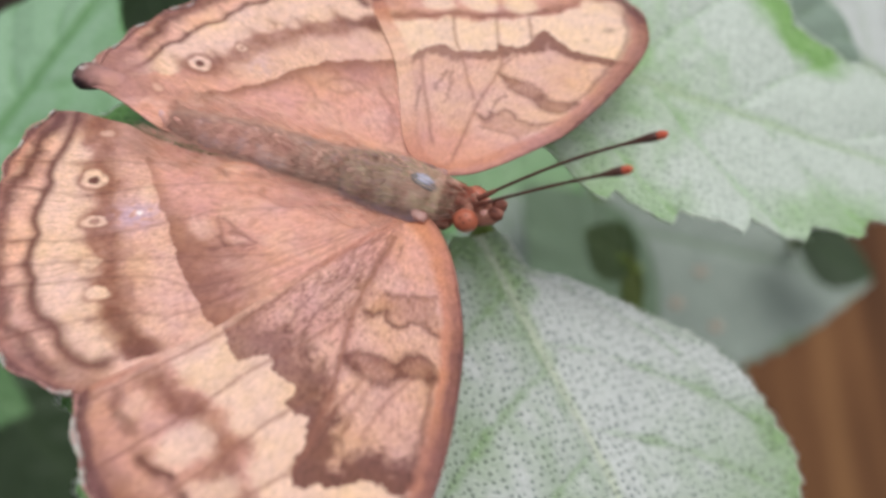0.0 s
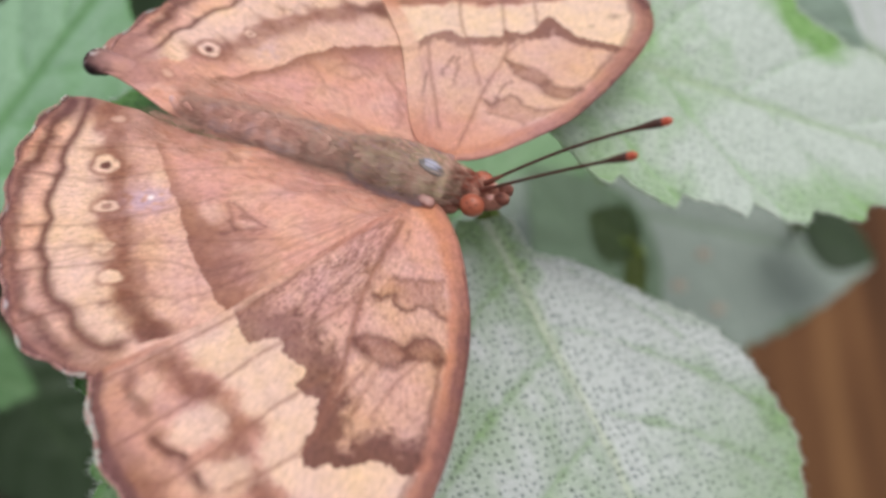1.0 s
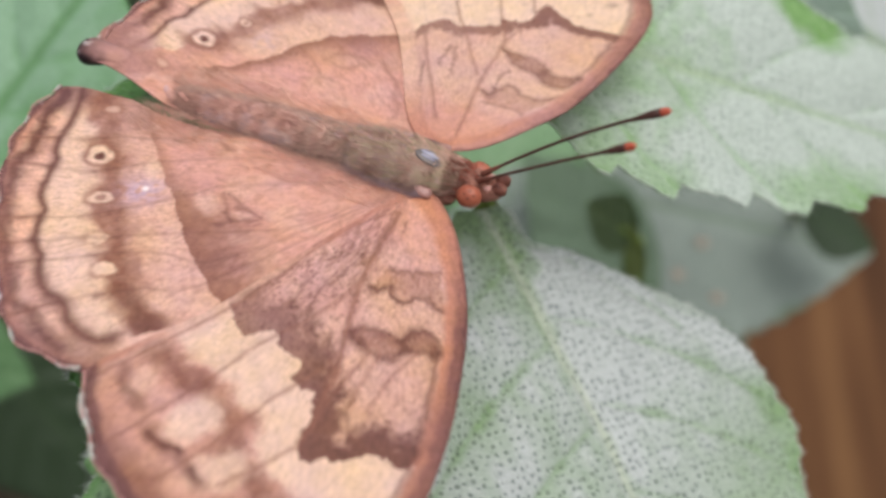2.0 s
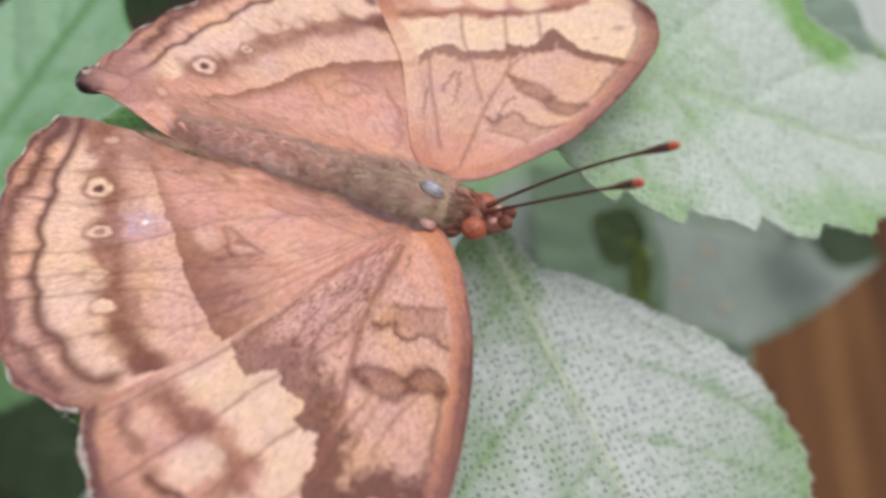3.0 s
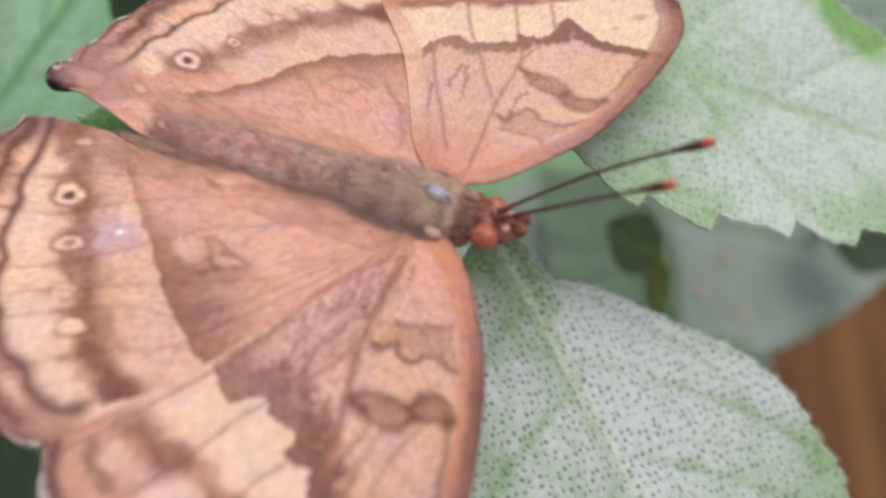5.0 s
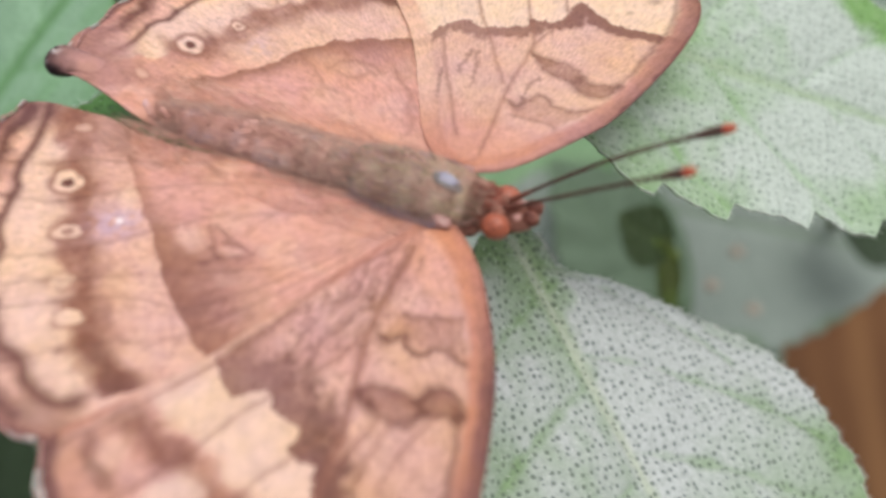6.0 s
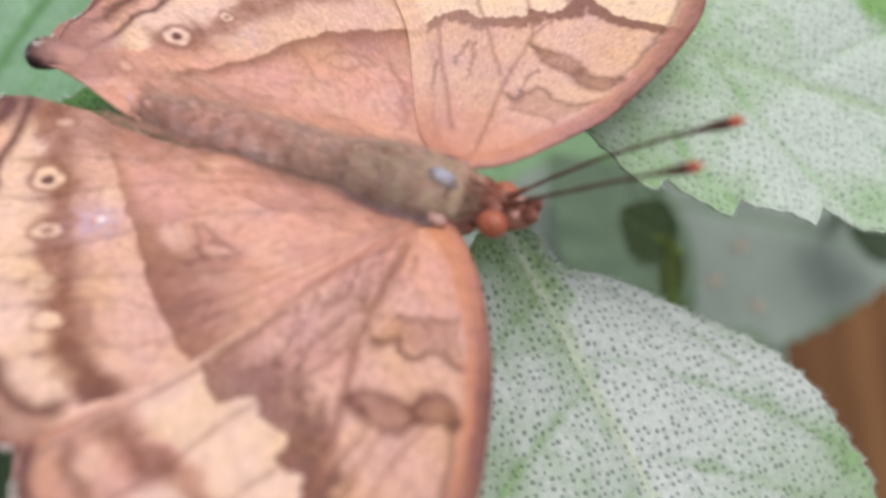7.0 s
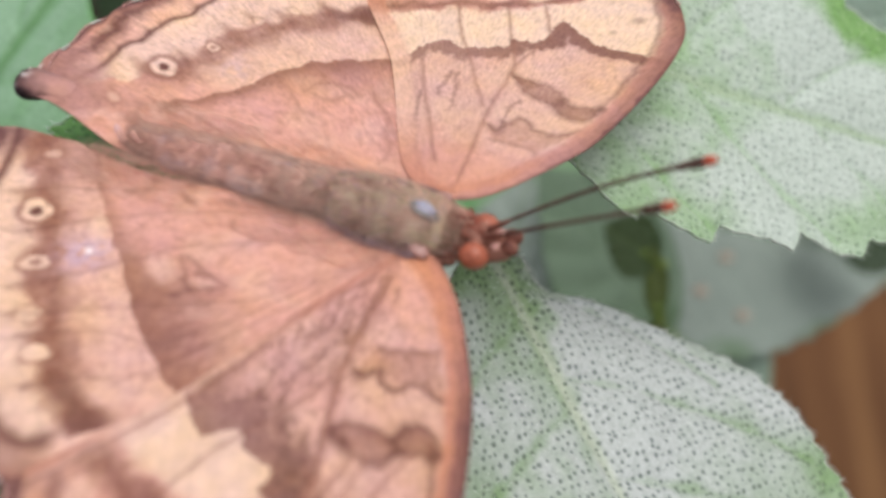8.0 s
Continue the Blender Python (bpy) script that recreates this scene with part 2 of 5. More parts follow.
def step(lo, hi, v):
    t = np.clip((v - lo) / (hi - lo), 0, 1)
    return t * t * (3 - 2 * t)


def grain(p, size, seed):
    """Smooth value noise in 0..1 over the plane."""
    table = np.random.RandomState(seed).rand(128, 128)
    q = p / size + 37.3
    i = np.floor(q).astype(int)
    f = q - i
    f = f * f * (3 - 2 * f)
    a, b = i[:, 0] % 128, i[:, 1] % 128
    c, d = (a + 1) % 128, (b + 1) % 128
    return (table[a, b] * (1 - f[:, 0]) + table[c, b] * f[:, 0]) * (1 - f[:, 1]) + (table[a, d] * (1 - f[:, 0]) + table[c, d] * f[:, 0]) * f[:, 1]


def blend(col, new_col, k):
    return col + (np.array(new_col) - col) * np.clip(k, 0, 1)[:, None]


def tube(bm, pts, radii, sides=10):
    """A round tube along pts, closed at both ends."""
    pts = [Vector(p) for p in pts]
    rings, up = [], Vector((0.13, 0.2, 0.97))
    for i, p in enumerate(pts):
        along = (pts[min(i + 1, len(pts) - 1)] - pts[max(i - 1, 0)]).normalized()
        a = along.cross(up).normalized()
        b = along.cross(a)
        rings.append([bm.verts.new(p + radii[i] * (math.cos(2 * math.pi * k / sides) * a + math.sin(2 * math.pi * k / sides) * b)) for k in range(sides)])
    for r, s in zip(rings, rings[1:]):
        for k in range(sides):
            bm.faces.new((r[k], r[(k + 1) % sides], s[(k + 1) % sides], s[k]))
    bm.faces.new(rings[0][::-1])
    bm.faces.new(rings[-1])


def blob(bm, centre, size, turn=None, rough=0.0, segs=20):
    """An uneven ellipsoid."""
    made = bmesh.ops.create_uvsphere(bm, u_segments=segs, v_segments=segs // 2 + 2, radius=1)["verts"]
    m = Matrix.Translation(centre) @ (turn or Matrix()) @ Matrix.Diagonal((*size, 1))
    for v in made:
        k = 1 + rough * noise.noise(v.co * 2.3)
        v.co = m @ (v.co * k)


# ---- the insect ----
# wing drawing in millimetres: along the body to the head, and out from it


def coons(a, b, c, d):
    """Sheet between two long sides a, b and two short sides c (a0-b0), d (a1-b1)."""
    n, m = len(a), len(c)
    s, t = np.linspace(0, 1, n)[:, None, None], np.linspace(0, 1, m)[None, :, None]
    flat = (1 - t) * a[:, None] + t * b[:, None] + (1 - s) * c[None] + s * d[None]
    return flat - ((1 - s) * (1 - t) * a[0] + (1 - s) * t * b[0] + s * (1 - t) * a[-1] + s * t * b[-1])


F_COSTA = [(0.42, 1.19), (1.94, 1.95), (3.58, 3.92), (5.08, 6.73), (6.25, 9.7), (7.03, 13.01), (7.6, 16.55), (7.79, 19.64), (7.56, 22.37), (6.54, 25.11)]
F_OUTER = [(6.54, 25.11), (4.6, 27.04), (1.95, 28.12), (-1.42, 28.25), (-4.28, 27.49), (-6.76, 26.19), (-8.54, 24.88), (-10.07, 23.04), (-11.0, 21.59), (-11.48, 20.4)]
F_HIND = [(0.42, 1.19), (-1.71, 4.66), (-3.77, 8.29), (-5.51, 11.43), (-7.01, 14.07), (-8.63, 16.23), (-10.23, 18.25), (-11.1, 19.37), (-11.48, 20.4)]
F_MED = [(-6.59, 13.32), (-5.99, 14.11), (-5.37, 14.88), (-4.89, 15.29), (-4.35, 15.19), (-3.33, 14.51), (-2.82, 14.79), (-2.67, 15.28), (-2.27, 15.63), (-1.65, 15.77), (-1.11, 15.75), (-1.01, 16.17), (-1.17, 16.92), (-1.12, 17.27), (-0.56, 17.61), (-0.06, 17.3), (0.33, 17.63), (0.59, 18.26), (0.69, 19.12), (0.54, 19.89), (0.72, 20.52), (0.96, 21.39), (1.61, 21.14), (1.99, 20.79), (2.98, 20.62), (3.65, 20.02), (4.28, 19.67), (4.92, 19.77), (5.39, 19.8), (5.78, 20.13), (6.21, 20.07), (6.66, 19.56), (7.14, 19.48), (8.26, 19.42)]
F_POST = [(-9.52, 16.3), (-8.19, 16.97), (-7.08, 17.48), (-5.9, 18.09), (-4.26, 18.51), (-3.39, 19.54), (-1.81, 19.84), (-1.8, 21.25), (-0.98, 22.25), (0.21, 22.87), (2.04, 23.66), (4.27, 24.09), (7.42, 24.01)]
F_BAR = [(0.91, 7.98), (1.45, 8.07), (2.35, 7.75), (3.87, 7.23)]
F_WAVE = [(0.41, 9.82), (0.77, 9.89), (1.17, 9.6), (1.35, 9.19), (1.8, 9.77), (2.31, 9.99), (2.75, 9.82), (2.94, 9.41), (3.41, 9.34), (3.94, 9.43), (4.5, 9.62), (4.83, 9.61)]
F_LOOPA = [(0.47, 13.25), (0.82, 12.63), (1.22, 12.4), (1.84, 12.31), (2.63, 12.24), (3.37, 12.31), (3.56, 11.63), (4.08, 11.27), (4.6, 11.34), (5.06, 11.76), (5.47, 12.4)]
F_LOOPB = [(0.47, 13.25), (1.15, 13.5), (1.97, 13.96), (2.48, 14.04), (2.94, 13.97), (3.3, 13.64), (3.5, 13.21), (3.77, 13.06), (4.38, 13.06), (4.91, 12.73), (5.38, 12.9), (5.47, 12.4)]
F_LOOPC = [(3.37, 12.31), (3.4, 12.74), (3.73, 13.12)]
H_COSTA = [(0.11, 1.02), (-2.34, 8.39), (-5.56, 15.01), (-8.37, 18.68), (-10.12, 19.98), (-11.67, 20.29)]
H_OUTER = [(-11.67, 20.29), (-13.43, 20.48), (-15.09, 20.17), (-16.44, 19.61), (-17.7, 18.42), (-19.43, 16.18), (-21.18, 13.34), (-22.45, 10.57), (-23.46, 7.75), (-23.82, 5.6), (-23.9, 3.6), (-23.8, 2.4), (-23.64, 1.42)]
H_INNER = [(0.11, 1.02), (-2.42, 1.36), (-4.39, 1.47), (-7.32, 1.56), (-10.7, 1.45), (-14.0, 1.57), (-15.8, 1.5), (-17.0, 1.42), (-18.6, 1.2), (-19.7, 1.33), (-20.9, 1.38), (-22.4, 1.33), (-23.64, 1.42)]
H_LINE = [(-11.26, 17.94), (-11.7, 18.23), (-12.39, 18.3), (-13.12, 18.2), (-13.79, 17.83), (-14.34, 17.32), (-14.91, 16.9), (-15.42, 16.73), (-16.0, 16.43), (-16.52, 16.06), (-17.03, 15.42), (-17.4, 14.71), (-17.95, 14.06), (-18.5, 13.49), (-18.78, 12.63), (-19.01, 11.81), (-19.18, 11.19), (-19.64, 10.58), (-20.11, 10.02), (-20.1, 9.21), (-20.25, 8.3), (-20.35, 7.6), (-20.83, 6.81), (-21.0, 6.12), (-21.03, 5.1), (-21.2, 4.13), (-21.42, 3.16), (-21.72, 2.21), (-21.9, 1.46)]
H_LINE2 = [(-13.57, 19.47), (-15.08, 18.85), (-16.1, 18.14), (-17.13, 17.78), (-18.07, 16.88), (-18.82, 15.75), (-19.85, 14.43), (-20.74, 13.01), (-21.36, 11.66), (-21.91, 9.95), (-22.19, 9.1), (-22.34, 8.08), (-22.12, 7.19), (-22.32, 6.31), (-22.6, 5.24), (-22.87, 4.3), (-22.78, 3.36), (-22.84, 2.57), (-23.02, 1.83)]
H_POST = [(-9.17, 17.39), (-10.65, 16.18), (-11.94, 15.06), (-13.1, 13.84), (-13.9, 12.65), (-14.58, 11.37), (-15.42, 10.12), (-16.61, 8.01), (-17.29, 6.33), (-18.57, 4.33), (-19.62, 2.94), (-20.46, 1.95)]
H_MED = [(-6.15, 13.58), (-7.9, 13.16), (-8.4, 12.6), (-9.12, 11.81), (-9.85, 11.02), (-10.68, 10.24), (-11.43, 9.41), (-12.08, 8.75), (-12.43, 8.11), (-12.92, 7.55), (-13.44, 6.95), (-13.89, 6.41), (-14.45, 5.66), (-15.01, 5.14), (-15.49, 4.33), (-16.17, 3.59), (-16.73, 2.78), (-17.08, 1.71)]
F_VEINS = [
    [(0.15, 3.98), (0.05, 5.65), (-0.14, 9.27), (0.12, 11.69), (0.76, 15.79), (0.71, 18.03), (0.82, 19.43)],
    [(2.11, 13.91), (1.29, 16.33), (0.68, 19.84), (-0.0, 21.49), (-2.14, 24.14)],
    [(-0.05, 3.92), (-2.48, 6.76), (-5.26, 12.38), (-6.21, 14.0), (-9.11, 18.23), (-10.47, 19.98), (-11.12, 20.87)],
    [(-0.06, 9.45), (-1.45, 12.72), (-3.81, 16.04), (-4.98, 18.4), (-6.73, 21.34), (-8.0, 23.42), (-8.91, 24.89)],
    [(0.51, 14.34), (-0.07, 16.11), (-1.78, 18.82), (-2.15, 19.76), (-3.78, 22.93), (-4.52, 24.22), (-5.33, 25.32)],
    [(5.48, 12.98), (5.94, 15.27), (6.55, 17.94)],
    [(2.6, 13.9), (2.3, 15.6), (2.2, 17.6)],
    [(4.4, 13.1), (3.6, 15.2), (3.2, 17.5)],
]
H_VEINS = [
    [(-0.19, 1.5), (-4.06, 2.75), (-10.01, 5.78), (-11.82, 7.29), (-16.54, 10.71), (-19.12, 11.86), (-21.3, 12.74)],
    [(-0.27, 1.78), (-2.17, 3.91), (-5.18, 7.01), (-7.44, 8.29), (-14.2, 11.75), (-15.98, 12.38), (-20.27, 14.43)],
    [(-0.24, 1.87), (-3.05, 5.31), (-8.31, 10.97), (-11.93, 12.07), (-17.46, 14.73), (-19.43, 15.83)],
    [(-0.24, 1.87), (-3.78, 6.99), (-8.66, 13.12), (-11.1, 14.39), (-13.62, 16.06), (-14.82, 16.95), (-16.88, 18.65)],
    [(-0.93, 1.46), (-5.85, 1.9), (-14.04, 4.99), (-18.23, 7.61), (-21.76, 8.58), (-22.87, 8.89)],
    [(-0.97, 1.33), (-8.25, 1.47), (-16.47, 3.87), (-20.04, 5.67), (-23.14, 6.86)],
]
# the left forewing's own drawing
L_HIND = [(0.42, 1.19)] + [(-1.06, 2.26), (-2.63, 4.27), (-4.43, 8.02), (-5.91, 11.2), (-7.19, 13.63), (-8.57, 15.61), (-10.03, 17.64), (-11.08, 19.34), (-11.48, 20.4)]
L_MED = [(-6.72, 12.88), (-6.08, 13.67), (-5.93, 14.55), (-5.38, 15.31), (-5.0, 15.83), (-4.39, 15.79), (-3.79, 15.25), (-3.24, 15.03), (-2.73, 15.52), (-2.15, 16.04), (-1.41, 16.15), (-1.2, 16.66), (-1.24, 17.31), (-0.79, 17.36), (-0.62, 17.77), (-0.16, 17.58), (0.27, 18.03), (0.61, 18.53), (0.45, 19.56), (0.54, 20.47), (0.88, 20.89), (1.54, 20.35), (2.3, 19.6), (3.05, 19.12), (3.92, 18.87), (4.71, 18.83), (5.48, 18.87), (6.29, 18.76), (7.36, 18.45)]
L_POST = [(-9.42, 17.42), (-7.47, 18.55), (-5.28, 19.1), (-3.25, 20.1), (-2.02, 21.14), (-0.77, 22.2), (0.23, 23.41), (1.26, 24.64), (2.5, 25.9), (4.16, 27.19)]
L_LOOPA = [(0.09, 13.64), (0.86, 13.61), (1.77, 13.73), (2.47, 13.67), (3.29, 12.82), (3.92, 12.42), (4.81, 12.53), (5.49, 12.54)]
L_LOOPB = [(0.09, 13.64), (1.26, 12.48), (2.09, 12.26), (2.78, 12.12), (3.53, 11.34), (4.37, 11.06), (5.04, 11.29), (5.49, 12.54)]
L_LOOPC = [(3.29, 12.82), (3.29, 12.05), (2.9, 12.1)]
L_BAR = [(1.08, 7.36), (2.18, 7.36), (3.06, 7.41), (3.66, 7.05)]
L_WAVE = [(0.47, 8.52), (1.06, 8.21), (1.08, 9.17), (1.46, 9.34), (1.75, 10.07), (2.41, 9.78), (2.69, 9.18), (3.31, 9.31), (4.05, 9.29), (4.64, 9.71), (5.01, 10.24)]
LH_MED = [(-6.59, 13.45), (-7.35, 12.73), (-8.95, 11.54), (-10.19, 10.56), (-11.45, 9.65), (-12.29, 8.76), (-12.85, 7.75), (-13.41, 6.77), (-14.17, 5.81), (-15.0, 5.02), (-16.42, 3.83)]
LH_POST = [(-8.79, 17.41), (-10.64, 15.58), (-12.1, 13.98), (-13.54, 12.41), (-15.0, 10.98), (-15.86, 9.27), (-16.76, 7.7), (-17.23, 6.19), (-18.32, 5.11)]
L_VEINS = [
    [(1.07, 2.22), (0.35, 7.38), (0.04, 10.17), (-0.04, 12.95), (-0.2, 14.54), (-1.13, 17.11)],
    [(-0.13, 14.57), (0.35, 17.24)],
    [(-0.34, 9.99), (-1.39, 11.78), (-2.54, 13.99), (-4.22, 16.87), (-5.41, 19.74)],
    [(-0.84, 4.38), (-2.4, 7.56), (-3.88, 10.61), (-5.1, 13.17)],
    [(-1.13, 16.69), (-1.98, 18.81), (-2.86, 21.0)],
    [(0.62, 18.37), (-0.07, 20.17), (-0.89, 21.96)],
]
H_SPOTS = [(-19.41, 2.47, 0.5), (-18.27, 6.09, 0.8), (-16.71, 9.06, 0.82), (-15.22, 12.08, 0.72), (-13.78, 13.98, 0.76)]
F_SPOTS = [(-8.35, 19.95, 1.35), (-4.9, 21.35, 2.0), (-2.17, 23.28, 1.7), (1.2, 24.46, 1.6)]


CREAM, ROSE, TAN, MAUVE = tint(229, 193, 171), tint(217, 173, 156), tint(217, 160, 142), tint(209, 159, 144)
SAND, UMBER = tint(213, 168, 145), tint(158, 108, 84)
BROWN, DARK, PURPLE, RUST, WHITE = tint(142, 94, 78), tint(105, 63, 54), tint(108, 69, 68), tint(192, 128, 104), tint(244, 238, 236)


def wobble(p, amount, size, seed):
    return p + amount * (np.stack([grain(p, size, seed), grain(p, size, seed + 1)], 1) - 0.5) * 2


def veins(p, lines, width):
    d = np.full(len(p), 9.0)
    for line in lines:
        d = np.minimum(d, line_distance(p, smooth_curve(line, 40))[0])
    return d, np.exp(-((d / width) ** 2))


def streaks(p, size, seed):
    """Scale rows that run out from the wing's root."""
    r, a = np.hypot(p[:, 0], p[:, 1]), np.arctan2(p[:, 1], p[:, 0])
    return grain(np.stack([r / 1.6, a * 14], 1), size, seed)


def stipple(col, p, seed, amount):
    """Light and dark single scales."""
    t = p @ np.array([[0.83, 0.55], [-0.55, 0.83]])
    k = 0.6 * grain(t, 0.14, seed) + 0.4 * streaks(p, 0.1, seed + 1)
    return col * (1 + amount * (k - 0.5) * 2)[:, None]


RIGHT_DRAWING = dict(med=F_MED, post=F_POST, loop=(F_LOOPA, F_LOOPB, F_LOOPC), bar=F_BAR, wave=F_WAVE, hind=F_HIND, veins=F_VEINS, worn=0.0,
                     dashes=(((-3.3, 12.8), (-2.9, 10.4)), ((-2.1, 13.0), (-2.2, 11.4), (-2.0, 10.2)), ((-4.6, 11.6), (-3.9, 9.6)), ((-0.6, 7.6), (-1.3, 9.6), (-1.6, 10.6)), ((0.77, 4.4), (0.8, 5.7))))
LEFT_DRAWING = dict(med=L_MED, post=L_POST, loop=(L_LOOPA, L_LOOPB, L_LOOPC), bar=L_BAR, wave=L_WAVE, hind=L_HIND, veins=L_VEINS, worn=1.0,
                    dashes=(((-2.99, 10.26), (-3.18, 11.71), (-3.25, 12.85)), ((-1.87, 9.13), (-2.45, 11.28), (-2.85, 12.81)), ((1.08, 9.17), (0.9, 10.4), (1.3, 11.6)), ((-2.0, 4.9), (-3.2, 7.5), (-4.0, 10.4))))


def fore_pigment(p, s):
    """Forewing colours by its drawing s; a worn wing is paler."""
    worn = s["worn"]
    q = wobble(wobble(p, 0.10, 0.7, 3), 0.13, 0.2, 5)
    out = within(q, s["med"] + [(14, 34), (-20, 34), (-20, 12)])
    d_med = line_distance(q, s["med"])[0]
    d_post, side = line_distance(wobble(wobble(p, 0.4, 1.1, 8), 0.14, 0.3, 9), s["post"])
    d_post = d_post * side
    reach = np.hypot(p[:, 0], p[:, 1])
    st = streaks(p, 0.35, 11)
    hatch = streaks(p, 0.16, 17)
    col = blend(np.tile(MAUVE, (len(p), 1)), TAN, step(9, 3, reach))
    col = blend(col, ROSE, 0.55 * step(0.35, 0.75, grain(p, 1.5, 14)) * step(4, 8, reach))
    cell = step(0.2, 1.2, p[:, 0] - 0.06 * (p[:, 1] - 10)) * step(7, 9.5, p[:, 1])
    col = blend(col, SAND, 0.8 * cell * (0.5 + 0.5 * st))
    col = blend(col, CREAM, 0.42 * worn * step(5, 10, reach) * (0.5 + 0.6 * grain(p, 1.3, 15)))
    col = blend(col, RUST, 0.3 * worn * step(7, 2, reach))
    # dark field inside the jagged median edge
    low = step(-3.5, 1.5, p[:, 0])
    depth = 3.2 * (1 - low) * (1 - 0.62 * worn) + 2.5 * low * (1 - 0.5 * worn)
    dark = step(depth, depth * (0.35 + 0.2 * worn), d_med + (1.5 - worn) * (1 - 0.5 * low) * (st - 0.5) + (1.0 - 0.6 * worn) * (hatch - 0.5)) * ~out
    col = blend(col, DARK if not worn else 0.5 * (np.array(DARK) + BROWN), dark * (0.62 + 0.06 * worn + (0.3 - 0.1 * worn) * low))
    col = blend(col, BROWN, ~out * (0.62 - 0.5 * worn) * step(-7.5, -1.5, -reach + 6) * step(1.2, -0.4, p[:, 0]) * step(0.25, 0.7, 0.6 * st + 0.4 * hatch))
    turn = np.array([[0.8, 0.6], [-0.6, 0.8]])
    fleck = 0.6 * streaks(p @ turn, 0.13, 12) + 0.4 * grain(p @ turn, 0.17, 13)
    col = blend(col, DARK, ~out * (0.55 - 0.4 * worn) * step(0.6, 0.74, fleck) * step(4, 8, reach) * (0.5 + 0.5 * step(1.0, -0.5, p[:, 0])))
    # pale median band, brown band behind it, mauve border field
    outer = blend(np.tile(TAN, (len(p), 1)), ROSE, grain(p, 1.3, 21) * 0.6)
    outer = blend(outer, BROWN, 0.05 + 0.4 * grain(p, 0.9, 24) * grain(p, 0.35, 25))
    behind = 1.05 - 0.4 * worn
    outer = blend(outer, BROWN, (0.65 + 0.5 * grain(p, 1.5, 22)) * np.exp(-(((d_post - behind + 0.5 * (grain(p, 0.5, 23) - 0.5)) / (0.9 - 0.4 * worn)) ** 2)))
    outer = blend(outer, tint(234, 201, 176) if worn else CREAM, step(0.45 - 0.2 * worn, -0.5 + 0.3 * worn, d_post + 0.3 * (grain(p, 0.25, 28) - 0.5)))
    outer = blend(outer, ROSE, 0.5 * step(0.9, 0.1, line_distance(p, s["hind"])[0] - 0.6))
    if worn:
        # pale lobes and a lilac smudge near the tip
        for x, y, r in ((2.55, 21.9, 1.7), (4.9, 21.0, 1.5), (-1.9, 23.4, 1.2), (-4.4, 22.2, 1.2), (-6.9, 21.2, 1.1)):
            o = wobble(p, 0.3, 0.7, 36) - (x, y)
            outer = blend(outer, tint(234, 201, 176), 0.95 * step(1.2, 0.7, np.hypot(o[:, 0], o[:, 1]) / r))
        outer = blend(outer, PURPLE, 0.45 * step(0.7, 0.1, np.hypot(p[:, 0] - 4.7, p[:, 1] - 22.4)) + 0.35 * step(0.45, 0.1, np.hypot(p[:, 0] - 3.7, p[:, 1] - 20.7)))
    else:
        for k, (x, y, r) in enumerate(F_SPOTS):
            o = wobble(wobble(p, 0.5, 0.9, 31 + k), 0.2, 0.35, 33) - (x, y)
            a, b = 0.83 * o[:, 0] + 0.55 * o[:, 1], 0.83 * o[:, 1] - 0.55 * o[:, 0]
            outer = blend(outer, CREAM if k else ROSE, (0.85, 0.9, 0.75, 0.5)[k] * step(1.3, 0.35, np.hypot(a / (0.66 * r), b / r)))
        for line, k in ((((-9.6, 19.4), (-9.35, 20.2), (-8.8, 20.75), (-7.9, 21.2)), 0.65), (((-6.7, 22.5), (-6.4, 22.75), (-5.6, 23.1), (-4.7, 23.2)), 0.95)):
            outer = blend(outer, DARK, k * np.exp(-((line_distance(wobble(p, 0.25, 0.6, 35), smooth_curve(line, 20))[0] / 0.38) ** 2)))
        for x, y, k in ((-3.5, 24.1, 0.9), (-0.6, 25.4, 0.8)):
            o = wobble(p, 0.25, 0.6, 35) - (x, y)
            outer = blend(outer, DARK, k * np.exp(-(((o[:, 0] * 0.9 + o[:, 1] * 0.43) / 1.0) ** 2 + ((o[:, 1] * 0.9 - o[:, 0] * 0.43) / 0.52) ** 2)))
        # the border darkens to a ragged brown towards the tip
        outer = blend(outer, BROWN, 0.75 * step(3.2, 1.0, line_distance(p, smooth_curve(F_OUTER, 40))[0] + 1.4 * (grain(p, 0.8, 26) - 0.5)) * step(22.5, 25.0, p[:, 1]))
    col = np.where(out[:, None], outer, col)
    # cell marks: brown, darker at their outline
    a, b, c = s["loop"]
    blot = grain(p, 0.8, 29)
    col = blend(col, BROWN, (0.75 - 0.15 * worn) * within(q, a + b[::-1]) * (0.45 + 0.5 * hatch + 0.5 * blot))
    col = blend(col, UMBER, (0.6 - 0.15 * worn) * within(q, s["wave"] + s["bar"][::-1]) * (0.5 + 0.7 * hatch))
    for line, k, w in ((a, 0.75, 0.24), (b, 0.8, 0.28), (c, 0.8, 0.26), (s["bar"], 0.65, 0.15), (s["wave"], 0.95, 0.2)):
        col = blend(col, DARK, k * (1 - 0.35 * worn) * (0.55 + 0.6 * blot) * np.exp(-((line_distance(q, line)[0] / (w * (0.7 + 0.6 * grain(p, 0.5, 30)))) ** 2)))
    for line in s["dashes"]:
        col = blend(col, DARK, 0.5 * np.exp(-((line_distance(q, line)[0] / 0.12) ** 2)) * ~out)
    # veins, leading edge, hind edge, border
    col = blend(col, BROWN, (0.5 + 0.12 * out) * veins(wobble(p, 0.05, 0.5, 27), s["veins"], 0.12)[1])
